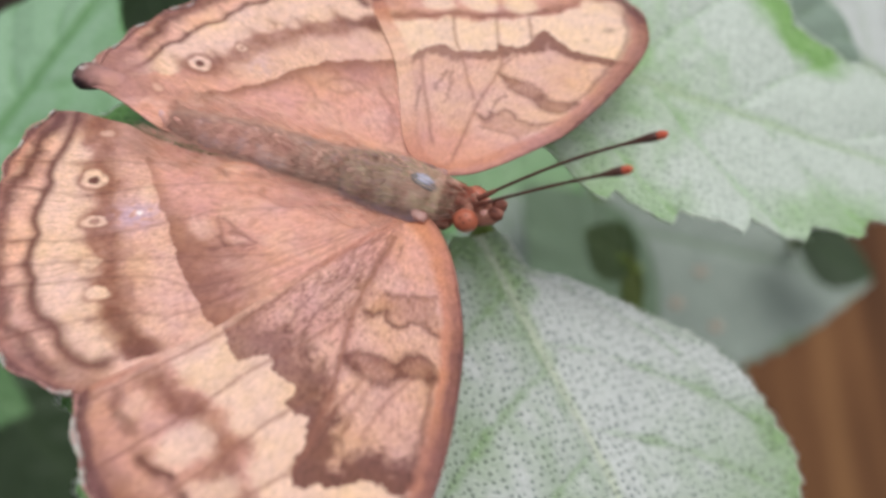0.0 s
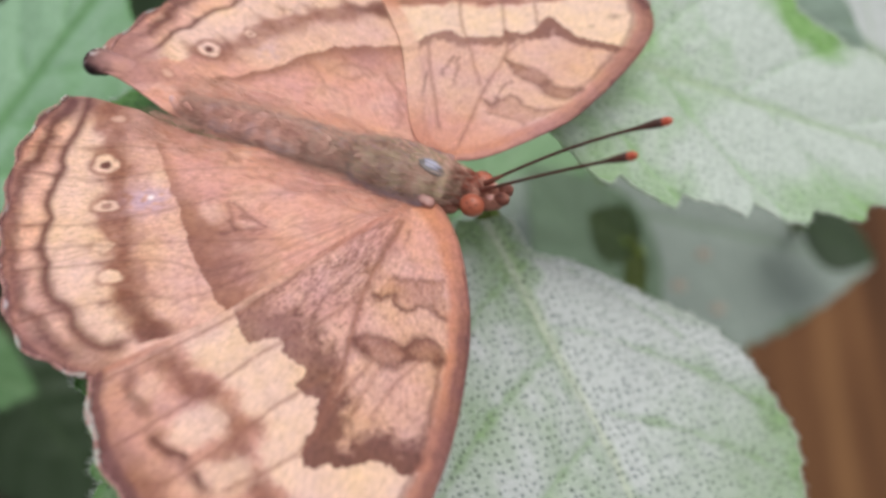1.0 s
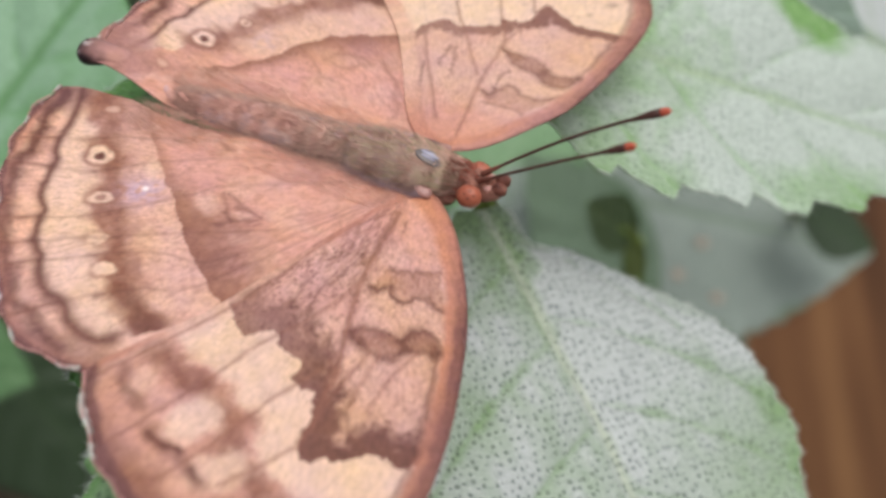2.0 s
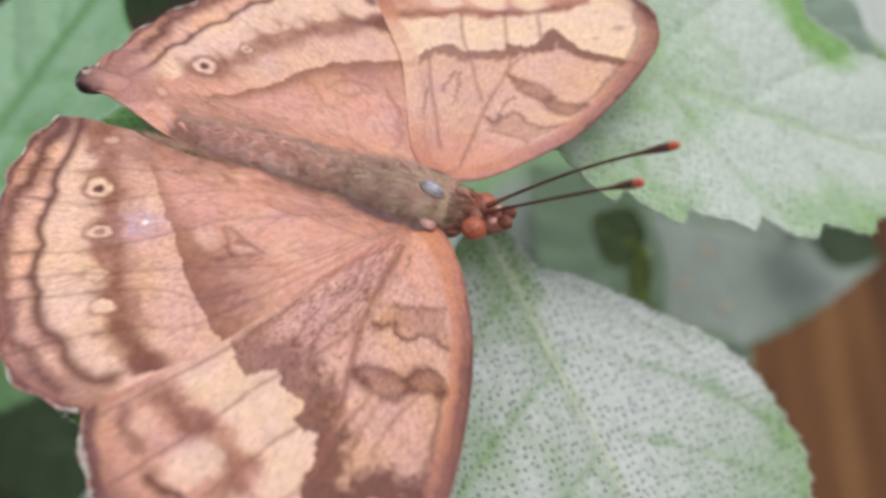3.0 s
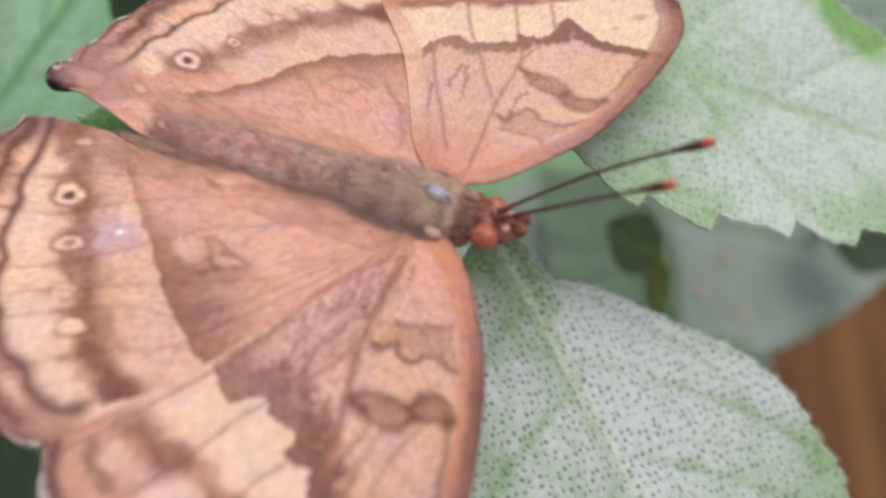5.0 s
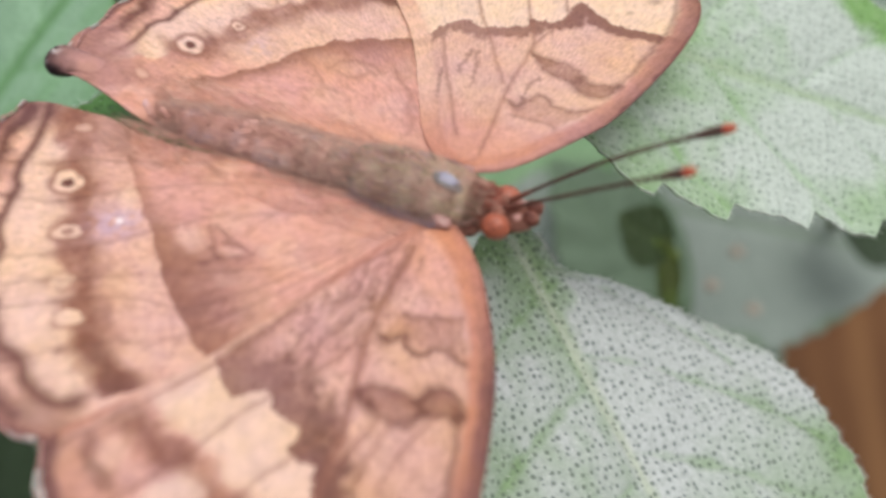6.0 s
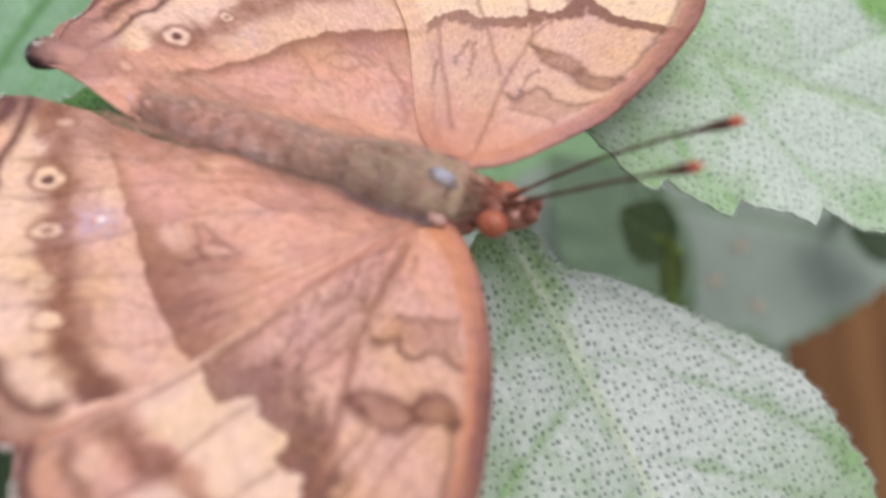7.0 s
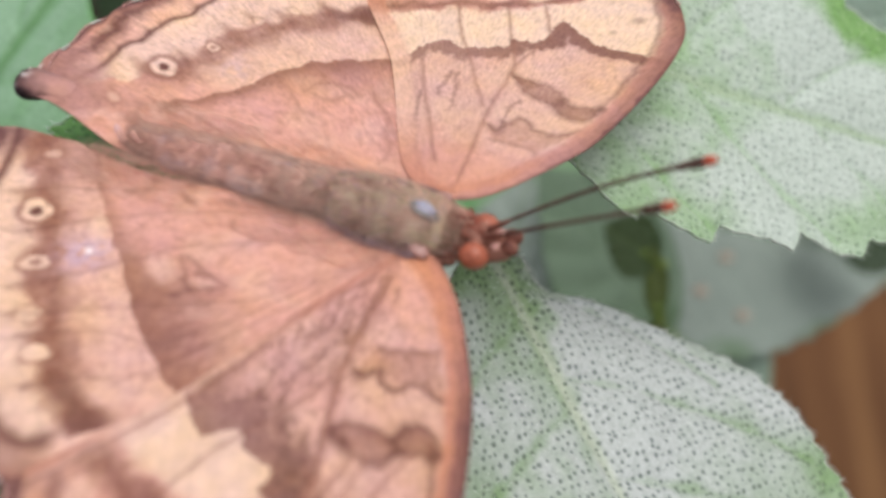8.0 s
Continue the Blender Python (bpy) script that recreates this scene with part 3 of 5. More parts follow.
    col = blend(col, BROWN, (0.55 - 0.45 * worn) * np.exp(-((line_distance(wobble(p, 0.06, 0.5, 27), smooth_curve(s["veins"][0], 30))[0] / 0.26) ** 2)) * ~out)
    d_c = line_distance(p, smooth_curve(F_COSTA, 60))[0] + 0.25 * (grain(p, 0.6, 41) - 0.5)
    col = blend(col, RUST if not worn else tint(194, 138, 124), 0.9 * step(1.5, 1.0, d_c))
    col = blend(col, tint(205, 140, 108), 0.55 * step(1.7, 0.9, d_c) * step(0.4, 0.8, d_c) * step(9, 4, p[:, 1]))
    col = blend(col, PURPLE, (0.8 - 0.35 * worn) * step(1.0, 0.5, d_c) * step(3, 11, p[:, 1]) + 0.5 * step(0.3, 0.05, d_c))
    col = blend(col, DARK, 0.55 * np.exp(-(((d_c - 1.5) / 0.18) ** 2)) * step(10, 15, p[:, 1]))
    col = blend(col, BROWN, 0.4 * step(1.6, 1.2, d_c) * step(13, 17, p[:, 1]))
    d_h = line_distance(p, smooth_curve(s["hind"], 60))[0]
    stripe = blend(np.tile(RUST, (len(p), 1)), 0.6 * np.array(CREAM) + 0.4 * np.array(TAN), step(6 - 4 * worn, 13 - 3 * worn, p[:, 1]) * step(19, 15, p[:, 1]))
    col = blend(col, stripe, (0.6 + 0.2 * worn) * step(0.65 + 0.45 * worn, 0.25 + 0.6 * worn, d_h + 0.3 * (grain(p, 0.8, 49) - 0.5)))
    d_o = line_distance(p, smooth_curve(F_OUTER, 80))[0] + 0.35 * (grain(p, 0.9, 43) - 0.5)
    col = blend(col, BROWN, 0.45 * step(2.4, 1.0, d_o) * (0.5 + grain(p, 1.4, 47)))
    col = blend(col, PURPLE, 0.9 * step(1.1, 0.55, d_o))
    fringe = 0.85 * step(0.24, 0.1, d_o + 0.12 * grain(p, 0.3, 46)) * step(21.0, 21.4, p[:, 1]) * step(23.9, 23.4, p[:, 1]) * (p[:, 0] < -6)
    col = blend(col, WHITE, fringe * step(0.25, 0.45, grain(p, 0.5, 44)))
    col = stipple(0.96 * col, p, 101, (0.2 - 0.1 * out) * (1 - 0.5 * worn))
    return blend(col, WHITE, 0.9 * step(0.2, 0.1, d_o + 0.2 * grain(p, 0.3, 48)) * (grain(p, 1.1, 45) > 0.5))


def hind_pigment(p, left=False):
    """Hindwing colours; the left one is paler, with lesser spots."""
    rich = 0.4 if left else 1.0
    med, post = (LH_MED, LH_POST) if left else (H_MED, H_POST)
    spots = [(x, y, r if k < 2 else 0.62 * r) for k, (x, y, r) in enumerate(H_SPOTS)] if left else H_SPOTS
    q = wobble(wobble(p, 0.12, 0.8, 53), 0.1, 0.22, 55)
    d_med, s_med = line_distance(q, med)
    d_med = d_med * -s_med
    d_line, s_line = line_distance(wobble(p, 0.1, 0.6, 57), smooth_curve(H_LINE, 80))
    d_line = d_line * -s_line
    d_post, s_post = line_distance(wobble(wobble(p, 0.4, 1.0, 59), 0.15, 0.3, 60), smooth_curve(post, 40))
    d_o = line_distance(p, smooth_curve(H_OUTER, 70))[0] + 0.3 * (grain(p, 0.8, 61) - 0.5)
    d_v, vein = veins(wobble(p, 0.05, 0.5, 62), H_VEINS, 0.095)
    st, hatch = streaks(p, 0.35, 63), streaks(p, 0.16, 64)
    base = blend(np.tile(TAN, (len(p), 1)), MAUVE, 0.6 * grain(p, 1.6, 65))
    base = blend(base, ROSE, 0.45 * step(0.45, 0.8, grain(p * (0.5, 1.0), 0.9, 78)) * step(4, 9, np.hypot(p[:, 0], p[:, 1])))
    base = blend(base, tint(205, 140, 112), 0.4 * step(3.8, 2.2, p[:, 1]) * step(0.3, 0.7, st))
    base = blend(base, BROWN, 0.85 * rich * step(4.8, 0.3, -d_med + 2.4 * (st - 0.5)) * step(4.5, 9.5, p[:, 1]))
    base = blend(base, PURPLE, 0.28 * rich * np.exp(-(np.hypot((p[:, 0] + 7.4) / 2.2, (p[:, 1] - 10.4) / 1.3) ** 2)))
    base = blend(base, BROWN, 0.28 * step(0.5, 0.8, 0.5 * hatch + 0.5 * st))
    base = blend(base, BROWN, (0.5 + 0.3 * left) * step(1.1 + 0.4 * left, 0.1, -d_med))
    s = wobble(wobble(p, 0.3, 0.6, 77), 0.12, 0.25, 76)
    if left:
        # a faint brown oval in the middle of the wing
        for line in (((-10.21, 7.8), (-9.94, 8.56), (-9.19, 9.19), (-8.24, 9.37), (-7.58, 9.26)), ((-9.74, 7.66), (-8.79, 7.79), (-7.73, 8.64)), ((-12.51, 8.35), (-11.24, 7.37), (-9.92, 6.24), (-9.0, 5.97)), ((-6.74, 9.19), (-5.53, 8.2), (-4.63, 6.75), (-4.17, 4.81))):
            base = blend(base, BROWN, 0.42 * np.exp(-((line_distance(s, smooth_curve(line, 14))[0] / 0.22) ** 2)))
    else:
        base = blend(base, BROWN, 0.5 * np.exp(-((np.hypot((s[:, 0] + 9.0) / 2.4, (s[:, 1] - 8.2) / 1.3)) ** 4)))
        for x, y, r, k in ((-10.6, 7.3, 1.0, 0.75), (-6.9, 6.7, 0.7, 0.5), (-8.5, 7.4, 0.5, 0.6), (-8.1, 9.2, 0.6, 0.3)):
            base = blend(base, ROSE, k * step(1.3, 0.4, np.hypot(s[:, 0] - x, (s[:, 1] - y) * 1.3) / r))
        for line in (((-10.02, 6.36), (-9.3, 7.16), (-9.01, 8.11)), ((-9.58, 6.32), (-8.61, 6.87), (-7.71, 7.12)), ((-9.48, 8.62), (-8.45, 7.6), (-7.6, 7.6))):
            base = blend(base, DARK, 0.5 * np.exp(-((line_distance(s, smooth_curve(line, 14))[0] / 0.17) ** 2)))
    outer = blend(np.tile(ROSE, (len(p), 1)), MAUVE, 0.6 * grain(p, 0.9, 67))
    outer = blend(outer, CREAM, 0.55 * (1 - rich) + 0.6 * rich * step(1.4, 0.5, np.hypot(p[:, 0] + 14.9, p[:, 1] - 5.9) + 0.6 * grain(p, 0.6, 56)))
    if left:
        outer = blend(outer, TAN, 0.85 * step(8.0, 4.5, p[:, 1]) * (s_post > 0))
    outer = blend(outer, BROWN, 0.2 * rich * step(0.55, 0.85, grain(p, 0.28, 66)))
    outer = blend(outer, BROWN, (0.67 + 0.25 * rich) * np.exp(-(np.abs(d_post / 1.1) ** 2.2)) * (0.5 + 0.55 * grain(p, 1.2, 68) + 0.4 * grain(p, 0.45, 58)))
    outer = blend(outer, DARK, 0.75 * np.exp(-((d_post / 0.85) ** 2)) * step(13.0, 15.8, p[:, 1]))
    # pale field with eyespots between the brown band and the dark line; brown runs out along the veins
    field = step(0.55, 1.25, d_post) * (s_post < 0)
    outer = blend(outer, CREAM, (0.9 - 0.25 * grain(p, 0.7, 49)) * field * step(2.2, 4.2, p[:, 1]))
    outer = blend(outer, BROWN, 0.5 * np.exp(-((d_v / 0.4) ** 2)) * step(2.3, 1.0, d_post) * (s_post < 0))
    outer = blend(outer, BROWN, 0.42 * step(4.6, 2.2, p[:, 1] + 0.8 * (grain(p, 0.9, 54) - 0.5)))
    for k, (x, y, r) in enumerate(spots):
        o = wobble(p, 0.1, 0.4, 79) - (x, y)
        # ovals that lie across the wing
        far = np.hypot(0.91 * o[:, 0] - 0.41 * o[:, 1], (0.91 * o[:, 1] + 0.41 * o[:, 0]) * (1.0 if k == 1 else 1.45)) / (0.95 * r)
        outer = blend(outer, BROWN, (0.3, 0.75, 0.6, 0.3, 0.4)[k] * np.exp(-(((far - 1.15) / 0.3) ** 2)))
        outer = blend(outer, CREAM, (0.4, 0.9, 0.9, 0.7, 0.97)[k] * step(1.1, 0.75, far))
        if k < 4:
            outer = blend(outer, ROSE, 0.5 * step(0.5, 0.2, far))
        if k in (1, 2):
            outer = blend(outer, DARK if k == 1 else BROWN, (1.0 if k == 1 else 0.7) * step(0.58, 0.28, far))
    # beyond the dark line
    d_two = line_distance(wobble(q, 0.12, 0.35, 51), smooth_curve(H_LINE2, 70))[0]
    rim = blend(np.tile(CREAM, (len(p), 1)), TAN, 0.35 + 0.4 * grain(p, 0.8, 69) + 0.5 * step(1.1, 0.4, d_o))
    rim = blend(rim, DARK, 0.97 * np.exp(-((d_two / (0.62 + 0.25 * (grain(p, 0.9, 50) - 0.5))) ** 2)) * (0.85 + 0.15 * step(12, 7, p[:, 1])))
    rim = blend(rim, BROWN, 0.5 * rich * np.exp(-((d_v / 0.22) ** 2)))
    rim = blend(rim, BROWN, 0.6 * step(0.6, 0.25, d_o))
    rim = blend(rim, PURPLE, 0.6 * step(18.2, 19.6, p[:, 1] + 0.5 * grain(p, 0.7, 71)))
    outer = np.where((d_line > 0)[:, None], rim, outer)
    thick = 0.3 - 0.08 * left + 0.22 * step(13.5, 17.0, p[:, 1]) + 0.1 * (grain(p, 1.0, 52) - 0.5)
    outer = blend(outer, DARK, 0.92 * np.exp(-((d_line / thick) ** 2)))
    # a spot of lilac sheen painted into the pigment
    shimmer = np.exp(-((np.hypot(p[:, 0] + 14.7, (p[:, 1] - 7.7)) / 1.1) ** 2))
    outer = blend(outer, tint(196, 168, 184), 0.85 * rich * shimmer * step(0.3, 0.6, grain(p, 0.4, 75)))
    if not left:
        outer = blend(outer, WHITE, 0.8 * step(0.3, 0.1, np.hypot(p[:, 0] + 14.6, p[:, 1] - 7.5)))
    col = np.where((d_med > 0)[:, None], outer, base)
    col = blend(col, DARK, (0.28 + 0.08 * (d_med > 0)) * (0.3 if left else 1.0) * vein)
    col = blend(col, PURPLE, 0.8 * step(0.45, 0.12, d_o))
    tip = np.hypot(p[:, 0] + 23.6, p[:, 1] - 1.7)
    col = blend(col, PURPLE, 0.5 * step(3.6 + left, 1.2, tip + 1.2 * (grain(p, 1.2, 72) - 0.5)) + 0.55 * step(2.8, 0.8, tip) * left)
    if left:
        col = blend(col, tint(176, 128, 122), 0.85 * step(5.0, 1.8, tip + 1.0 * (grain(p, 1.0, 70) - 0.5)))
    col = stipple(col, p, 103, 0.08 + 0.06 * (d_med > 0))
    return blend(col, WHITE, 0.9 * step(0.2, 0.08, d_o + 0.2 * grain(p, 0.3, 74)) * (grain(p, 0.9, 73) > 0.62))


def wing(name, flat, pigment, lines, side, height, parent, label, spread=None, curl=0.0):
    """A wing from its drawing; side is 1 for the insect's right."""
    n, m = flat.shape[:2]
    p = flat.reshape(-1, 2)
    vein_far, ridge = veins(p, lines, 0.16)
    reach = np.hypot(p[:, 0], p[:, 1])
    z = height + 0.07 * ridge - 0.16 * step(0.1, 1.3, vein_far) + 0.16 * np.sin(p[:, 0] * 0.55 + 0.2 * p[:, 1]) * step(3, 12, reach) + 0.12 * (grain(p, 2.5, 91) - 0.5)
    # the tail lobe rolls down at its end
    z = z - curl * step(3.2, 0.2, np.hypot(p[:, 0] + 24.0, p[:, 1] - 1.9)) ** 1.5
    p = p - np.array([0.7, 0.0]) * (side < 0) * step(4.5, 0.5, np.hypot(p[:, 0] + 24.0, p[:, 1] - 1.9))[:, None]
    where = p if spread is None else p @ np.array(spread[:2]).T + spread[2]
    pts = np.stack([where[:, 0], -side * where[:, 1], z], 1) * MM
    pts, col = pts.reshape(n, m, 3), pigment(flat.reshape(-1, 2)).reshape(n, m, 3)
    root = flat.reshape(-1, 2) - (1.2, 0.6)
    lie = np.stack([np.hypot(root[:, 0], root[:, 1]), 14 * np.arctan2(root[:, 1], -root[:, 0]), 0 * reach], 1).reshape(n, m, 3)
    if side > 0:
        pts, col, lie = pts[:, ::-1], col[:, ::-1], lie[:, ::-1]
    return grid_mesh(name, pts, col, "pigment", WING, parent, 0.00008, label, lie)


def cilia(parent, border, side, height, spread, seed, mat, count=900, spans=((0.0, 1.0),), long=1.0, curl=0.0):
    """A fringe of short hairs along a wing's outer border, or along stretches of it."""
    rnd = random.Random(seed)
    t = np.gradient(border, axis=0)
    out = np.stack([-t[:, 1], t[:, 0]], 1) / np.linalg.norm(t, axis=1)[:, None]
    bm = bmesh.new()
    for _ in range(count):
        lo, hi = rnd.choice(spans)
        i = min(max(int(rnd.uniform(lo, hi) * len(border)), 2), len(border) - 3)
        k = rnd.random()
        p = border[i] * (1 - k) + border[i + 1] * k
        n = out[i] + np.array([rnd.uniform(-0.4, 0.4), rnd.uniform(-0.4, 0.4)])
        a, b = p - 0.06 * out[i], p + n * rnd.uniform(0.12, 0.34) * long
        z = height + 0.02 - curl * float(step(3.2, 0.2, math.hypot(p[0] + 24.0, p[1] - 1.9))) ** 1.5
        if spread is not None:
            a, b = (np.array(spread[:2]) @ c + spread[2] for c in (a, b))
        a, b = Vector((a[0], -side * a[1], z)) * MM, Vector((b[0], -side * b[1], z + rnd.uniform(-0.08, 0.1))) * MM
        w = (b - a).cross(Vector((0, 0, 1))).normalized() * 0.022 * MM
        v = [bm.verts.new(c) for c in (a - w, a + w, a + Vector((0, 0, 0.02 * MM)), b)]
        for tri in ((0, 1, 3), (1, 2, 3), (2, 0, 3)):
            bm.faces.new([v[j] for j in tri])
    tagged(part("fringe", bm, mat, parent), kind="stuff")


def margin(curve, amount, waves):
    """Scalloped border."""
    k = np.linspace(0, 1, len(curve))
    t = np.gradient(curve, axis=0)
    n = np.stack([t[:, 1], -t[:, 0]], 1) / np.linalg.norm(t, axis=1)[:, None]
    ease = step(0, 0.06, k) * step(1, 0.94, k)
    return curve + n * (amount * ease * (np.sin(k * waves * 6.283) + 0.6 * (grain(np.stack([k * 90, k * 0], 1), 1.0, 83) - 0.5)))[:, None]


def butterfly():
    root = tagged(new("butterfly"), "brown butterfly resting on leaves with wings spread flat", "butterfly")
    root.matrix_basis = pose(-0.00169, 0.05647, 0.24820, 2.38, 5.33, -18.24)
    n, m = 300, 270
    fore = coons(smooth_curve(F_COSTA, n), smooth_curve(F_HIND, n), np.repeat([F_COSTA[0]], m, 0), margin(smooth_curve(F_OUTER, m), 0.10, 7))
    hind = coons(smooth_curve(H_COSTA, n), smooth_curve(H_INNER, n), np.repeat([H_COSTA[0]], m, 0), margin(smooth_curve(H_OUTER, m), 0.14, 8))
    # the left hindwing is folded in over the end of the abdomen, and its lesser spots are small
    folded = coons(smooth_curve(H_COSTA, n), smooth_curve(H_FOLDED, n), np.repeat([H_COSTA[0]], m, 0), margin(smooth_curve(H_OUTER[:-1] + [H_FOLDED[-1]], m), 0.14, 8))
    left_fore = coons(smooth_curve(F_COSTA, n), smooth_curve(L_HIND, n), np.repeat([F_COSTA[0]], m, 0), margin(smooth_curve(F_OUTER, m), 0.10, 7))
    for side in (1, -1):
        f = wing("forewing", fore if side > 0 else left_fore, (lambda p: fore_pigment(p, RIGHT_DRAWING)) if side > 0 else (lambda p: fore_pigment(p, LEFT_DRAWING)), F_VEINS if side > 0 else L_VEINS, side, 0.28, root, "forewing with a jagged cream band", None if side > 0 else LEFT_SPREAD)
        h = wing("hindwing", hind if side > 0 else folded, hind_pigment if side > 0 else (lambda p: hind_pigment(p, True)), H_VEINS, side, 0.05, root, "hindwing with pale border and small eyespots", None, 0.4 if side > 0 else 0.7)
        if side < 0:
            f.matrix_basis, h.matrix_basis = LEFT_FORE, LEFT_HIND
        cilia(f, margin(smooth_curve(F_OUTER, m), 0.10, 7), side, 0.28, None if side > 0 else LEFT_SPREAD, 61, ABDOMEN)
        cilia(h, margin(smooth_curve(H_OUTER, m), 0.14, 8), side, 0.05, None, 62, ABDOMEN, curl=0.4 if side > 0 else 0.7)
        # tufts of white scales between the scallops
        if side > 0:
            cilia(f, margin(smooth_curve(F_OUTER, m), 0.10, 7), side, 0.28, None, 63, LEAFHAIR, 420, ((0.75, 0.79), (0.82, 0.86), (0.87, 0.93)), 0.8)
        cilia(h, margin(smooth_curve(H_OUTER, m), 0.14, 8), side, 0.05, None, 64, LEAFHAIR, 260, ((0.0, 0.03), (0.165, 0.2), (0.83, 0.855), (0.975, 0.995)) if side > 0 else ((0.62, 0.64), (0.74, 0.76), (0.85, 0.87)), 0.6, 0.4 if side > 0 else 0.7)
        wing_hair(h, side)
        if side < 0:
            tail_lobe(h)
    body_parts(root)
    return root


def wing_hair(parent, side):
    """Fine hairs that lie back along the inner edge of a hindwing."""
    rnd = random.Random(40 + side)
    bm = bmesh.new()
    for _ in range(1200 if side > 0 else 1000):
        u = rnd.uniform(-17.5, 0.3)
        w = 1.2 + 0.5 * step(-17, -8, u) + 2.4 * rnd.random() ** 2.2
        a = Vector((u, -side * w, 0.12)) * MM
        b = a + Vector((-rnd.uniform(0.5, 1.5), -side * rnd.uniform(-0.6, 0.3), rnd.uniform(0.02, 0.35))) * MM
        v = [bm.verts.new(c) for c in (a + Vector((0, 0.014 * MM, 0)), a - Vector((0, 0.014 * MM, 0)), a + Vector((0, 0, 0.03 * MM)), b)]
        for tri in ((0, 1, 3), (1, 2, 3), (2, 0, 3)):
            bm.faces.new([v[j] for j in tri])
    tagged(part("hair", bm, WINGHAIR, parent), kind="stuff")


def tail_lobe(parent):
    """The rolled end of the tail lobe: dark at its tip, as pink as the wing where it joins it, with a highlight on top
    and shade below painted in.
    """
    n, m = 60, 41
    k, a = np.meshgrid(np.linspace(0, 1, n), np.linspace(0, 2 * np.pi, m), indexing="ij")
    r = np.sqrt(np.clip(1 - (1 - k / 0.2).clip(0, 1) ** 2, 0, 1)) + 0.002
    x = -25.0 + 5.2 * k
    y = 1.75 + 0.15 * k + 1.15 * r * (1 - 0.5 * k) * np.cos(a)
    z = -0.45 + 0.4 * step(0.1, 0.7, k) + 0.88 * r * (1 - 0.97 * step(0.1, 0.85, k)) * np.sin(a)
    p = np.stack([x.ravel(), y.ravel() + z.ravel()], 1)
    # pink towards the wing; also a painted lit top and shaded underside
    light = (step(0.08, 0.6, k) * step(-0.6, 0.2, np.sin(a)) * 0.75 + 0.34 * step(0.1, 1.0, np.sin(a)) * step(0.02, 0.2, k)).ravel() + 0.3 * (grain(p, 0.4, 95) - 0.5)
    col = blend(np.tile(tint(40, 24, 30), (n * m, 1)), tint(184, 136, 130), light)
    col = blend(col, WHITE, 0.6 * step(0.62, 0.8, grain(p, 0.25, 97)) * step(0.25, 0.08, k).ravel() * step(0.2, 0.8, np.sin(a)).ravel())
    pts = np.stack([x, y, z], -1) * MM
    grid_mesh("lobe", pts[:, ::-1], col.reshape(n, m, 3)[:, ::-1], "pigment", WING, parent, 0.00005, "rolled dark purple tail lobe")


H_FOLDED = [(0.15, 1.05), (-2.58, 1.43), (-5.0, 1.45), (-8.0, 1.45), (-11.0, 0.9), (-13.5, 0.0), (-15.5, -0.75), (-17.5, -0.85), (-19.5, -0.25), (-21.6, 0.5), (-23.7, 1.2)]
# the left wings droop and are spread a little further forward
LEFT_SPREAD = ((1.033, 0.110), (0.078, 0.928), (-0.12, 0.74))
LEFT_FORE = pose(0, 0, 0, -4.0, 0, 0)
LEFT_HIND = pose(0.00084, -0.00071, -0.00020, -3.80, 1.60, -2.02)


def fur(parent, name, mat, centre_line, count, length, seed, stand=0.4, low=-0.2):
    """Short hairs laid back over a rounded body."""
    rnd = random.Random(seed)
    bm = bmesh.new()
    for _ in range(count):
        k = rnd.random() * (len(centre_line) - 1)
        i = min(int(k), len(centre_line) - 2)
        f = k - i
        (x0, h0, r0, s0), (x1, h1, r1, s1) = centre_line[i], centre_line[i + 1]
        x, h, r, s = x0 + (x1 - x0) * f, h0 + (h1 - h0) * f, r0 + (r1 - r0) * f, s0 + (s1 - s0) * f
        a = rnd.uniform(low, math.pi - low)
        out = Vector((0, math.cos(a), math.sin(a)))
        root = Vector((x, r * math.cos(a), h + s * math.sin(a))) * MM
        tip = root + (out * rnd.uniform(0.05, stand) + Vector((-1, rnd.uniform(-0.35, 0.35), rnd.uniform(-0.2, 0.2)))).normalized() * length * rnd.uniform(0.5, 1.2) * MM
        w = Vector((0, -math.sin(a), math.cos(a))) * 0.013 * MM
        v = [bm.verts.new(c) for c in (root - w, root + w, root + out * 0.04 * MM, tip)]
        for tri in ((0, 1, 3), (1, 2, 3), (2, 0, 3)):
            bm.faces.new([v[j] for j in tri])
    return tagged(part(name, bm, mat, parent), kind="stuff")


def lathe(bm, rows, sides=28, rough=0.03, rings=0.0):
    """A rounded body from rows of (along, height, half width, half height)."""
    p = smooth_curve(rows, 60)
    made = []
    for i, (x, h, r, s) in enumerate(p):
        pinch = 1 - rings * (0.5 + 0.5 * math.cos(x * 2 * math.pi / 1.45)) ** 6
        ring = []
        for k in range(sides):
            a = 2 * math.pi * k / sides
            c = Vector((x, r * pinch * math.cos(a), h + s * pinch * math.sin(a)))
            ring.append(bm.verts.new(c * (1 + rough * 0.2 * noise.noise(c * 1.7)) * MM))
        made.append(ring)
    for r, s in zip(made, made[1:]):
        for k in range(sides):
            bm.faces.new((r[k], s[k], s[(k + 1) % sides], r[(k + 1) % sides]))
    bm.faces.new(made[0])
    bm.faces.new(made[-1][::-1])


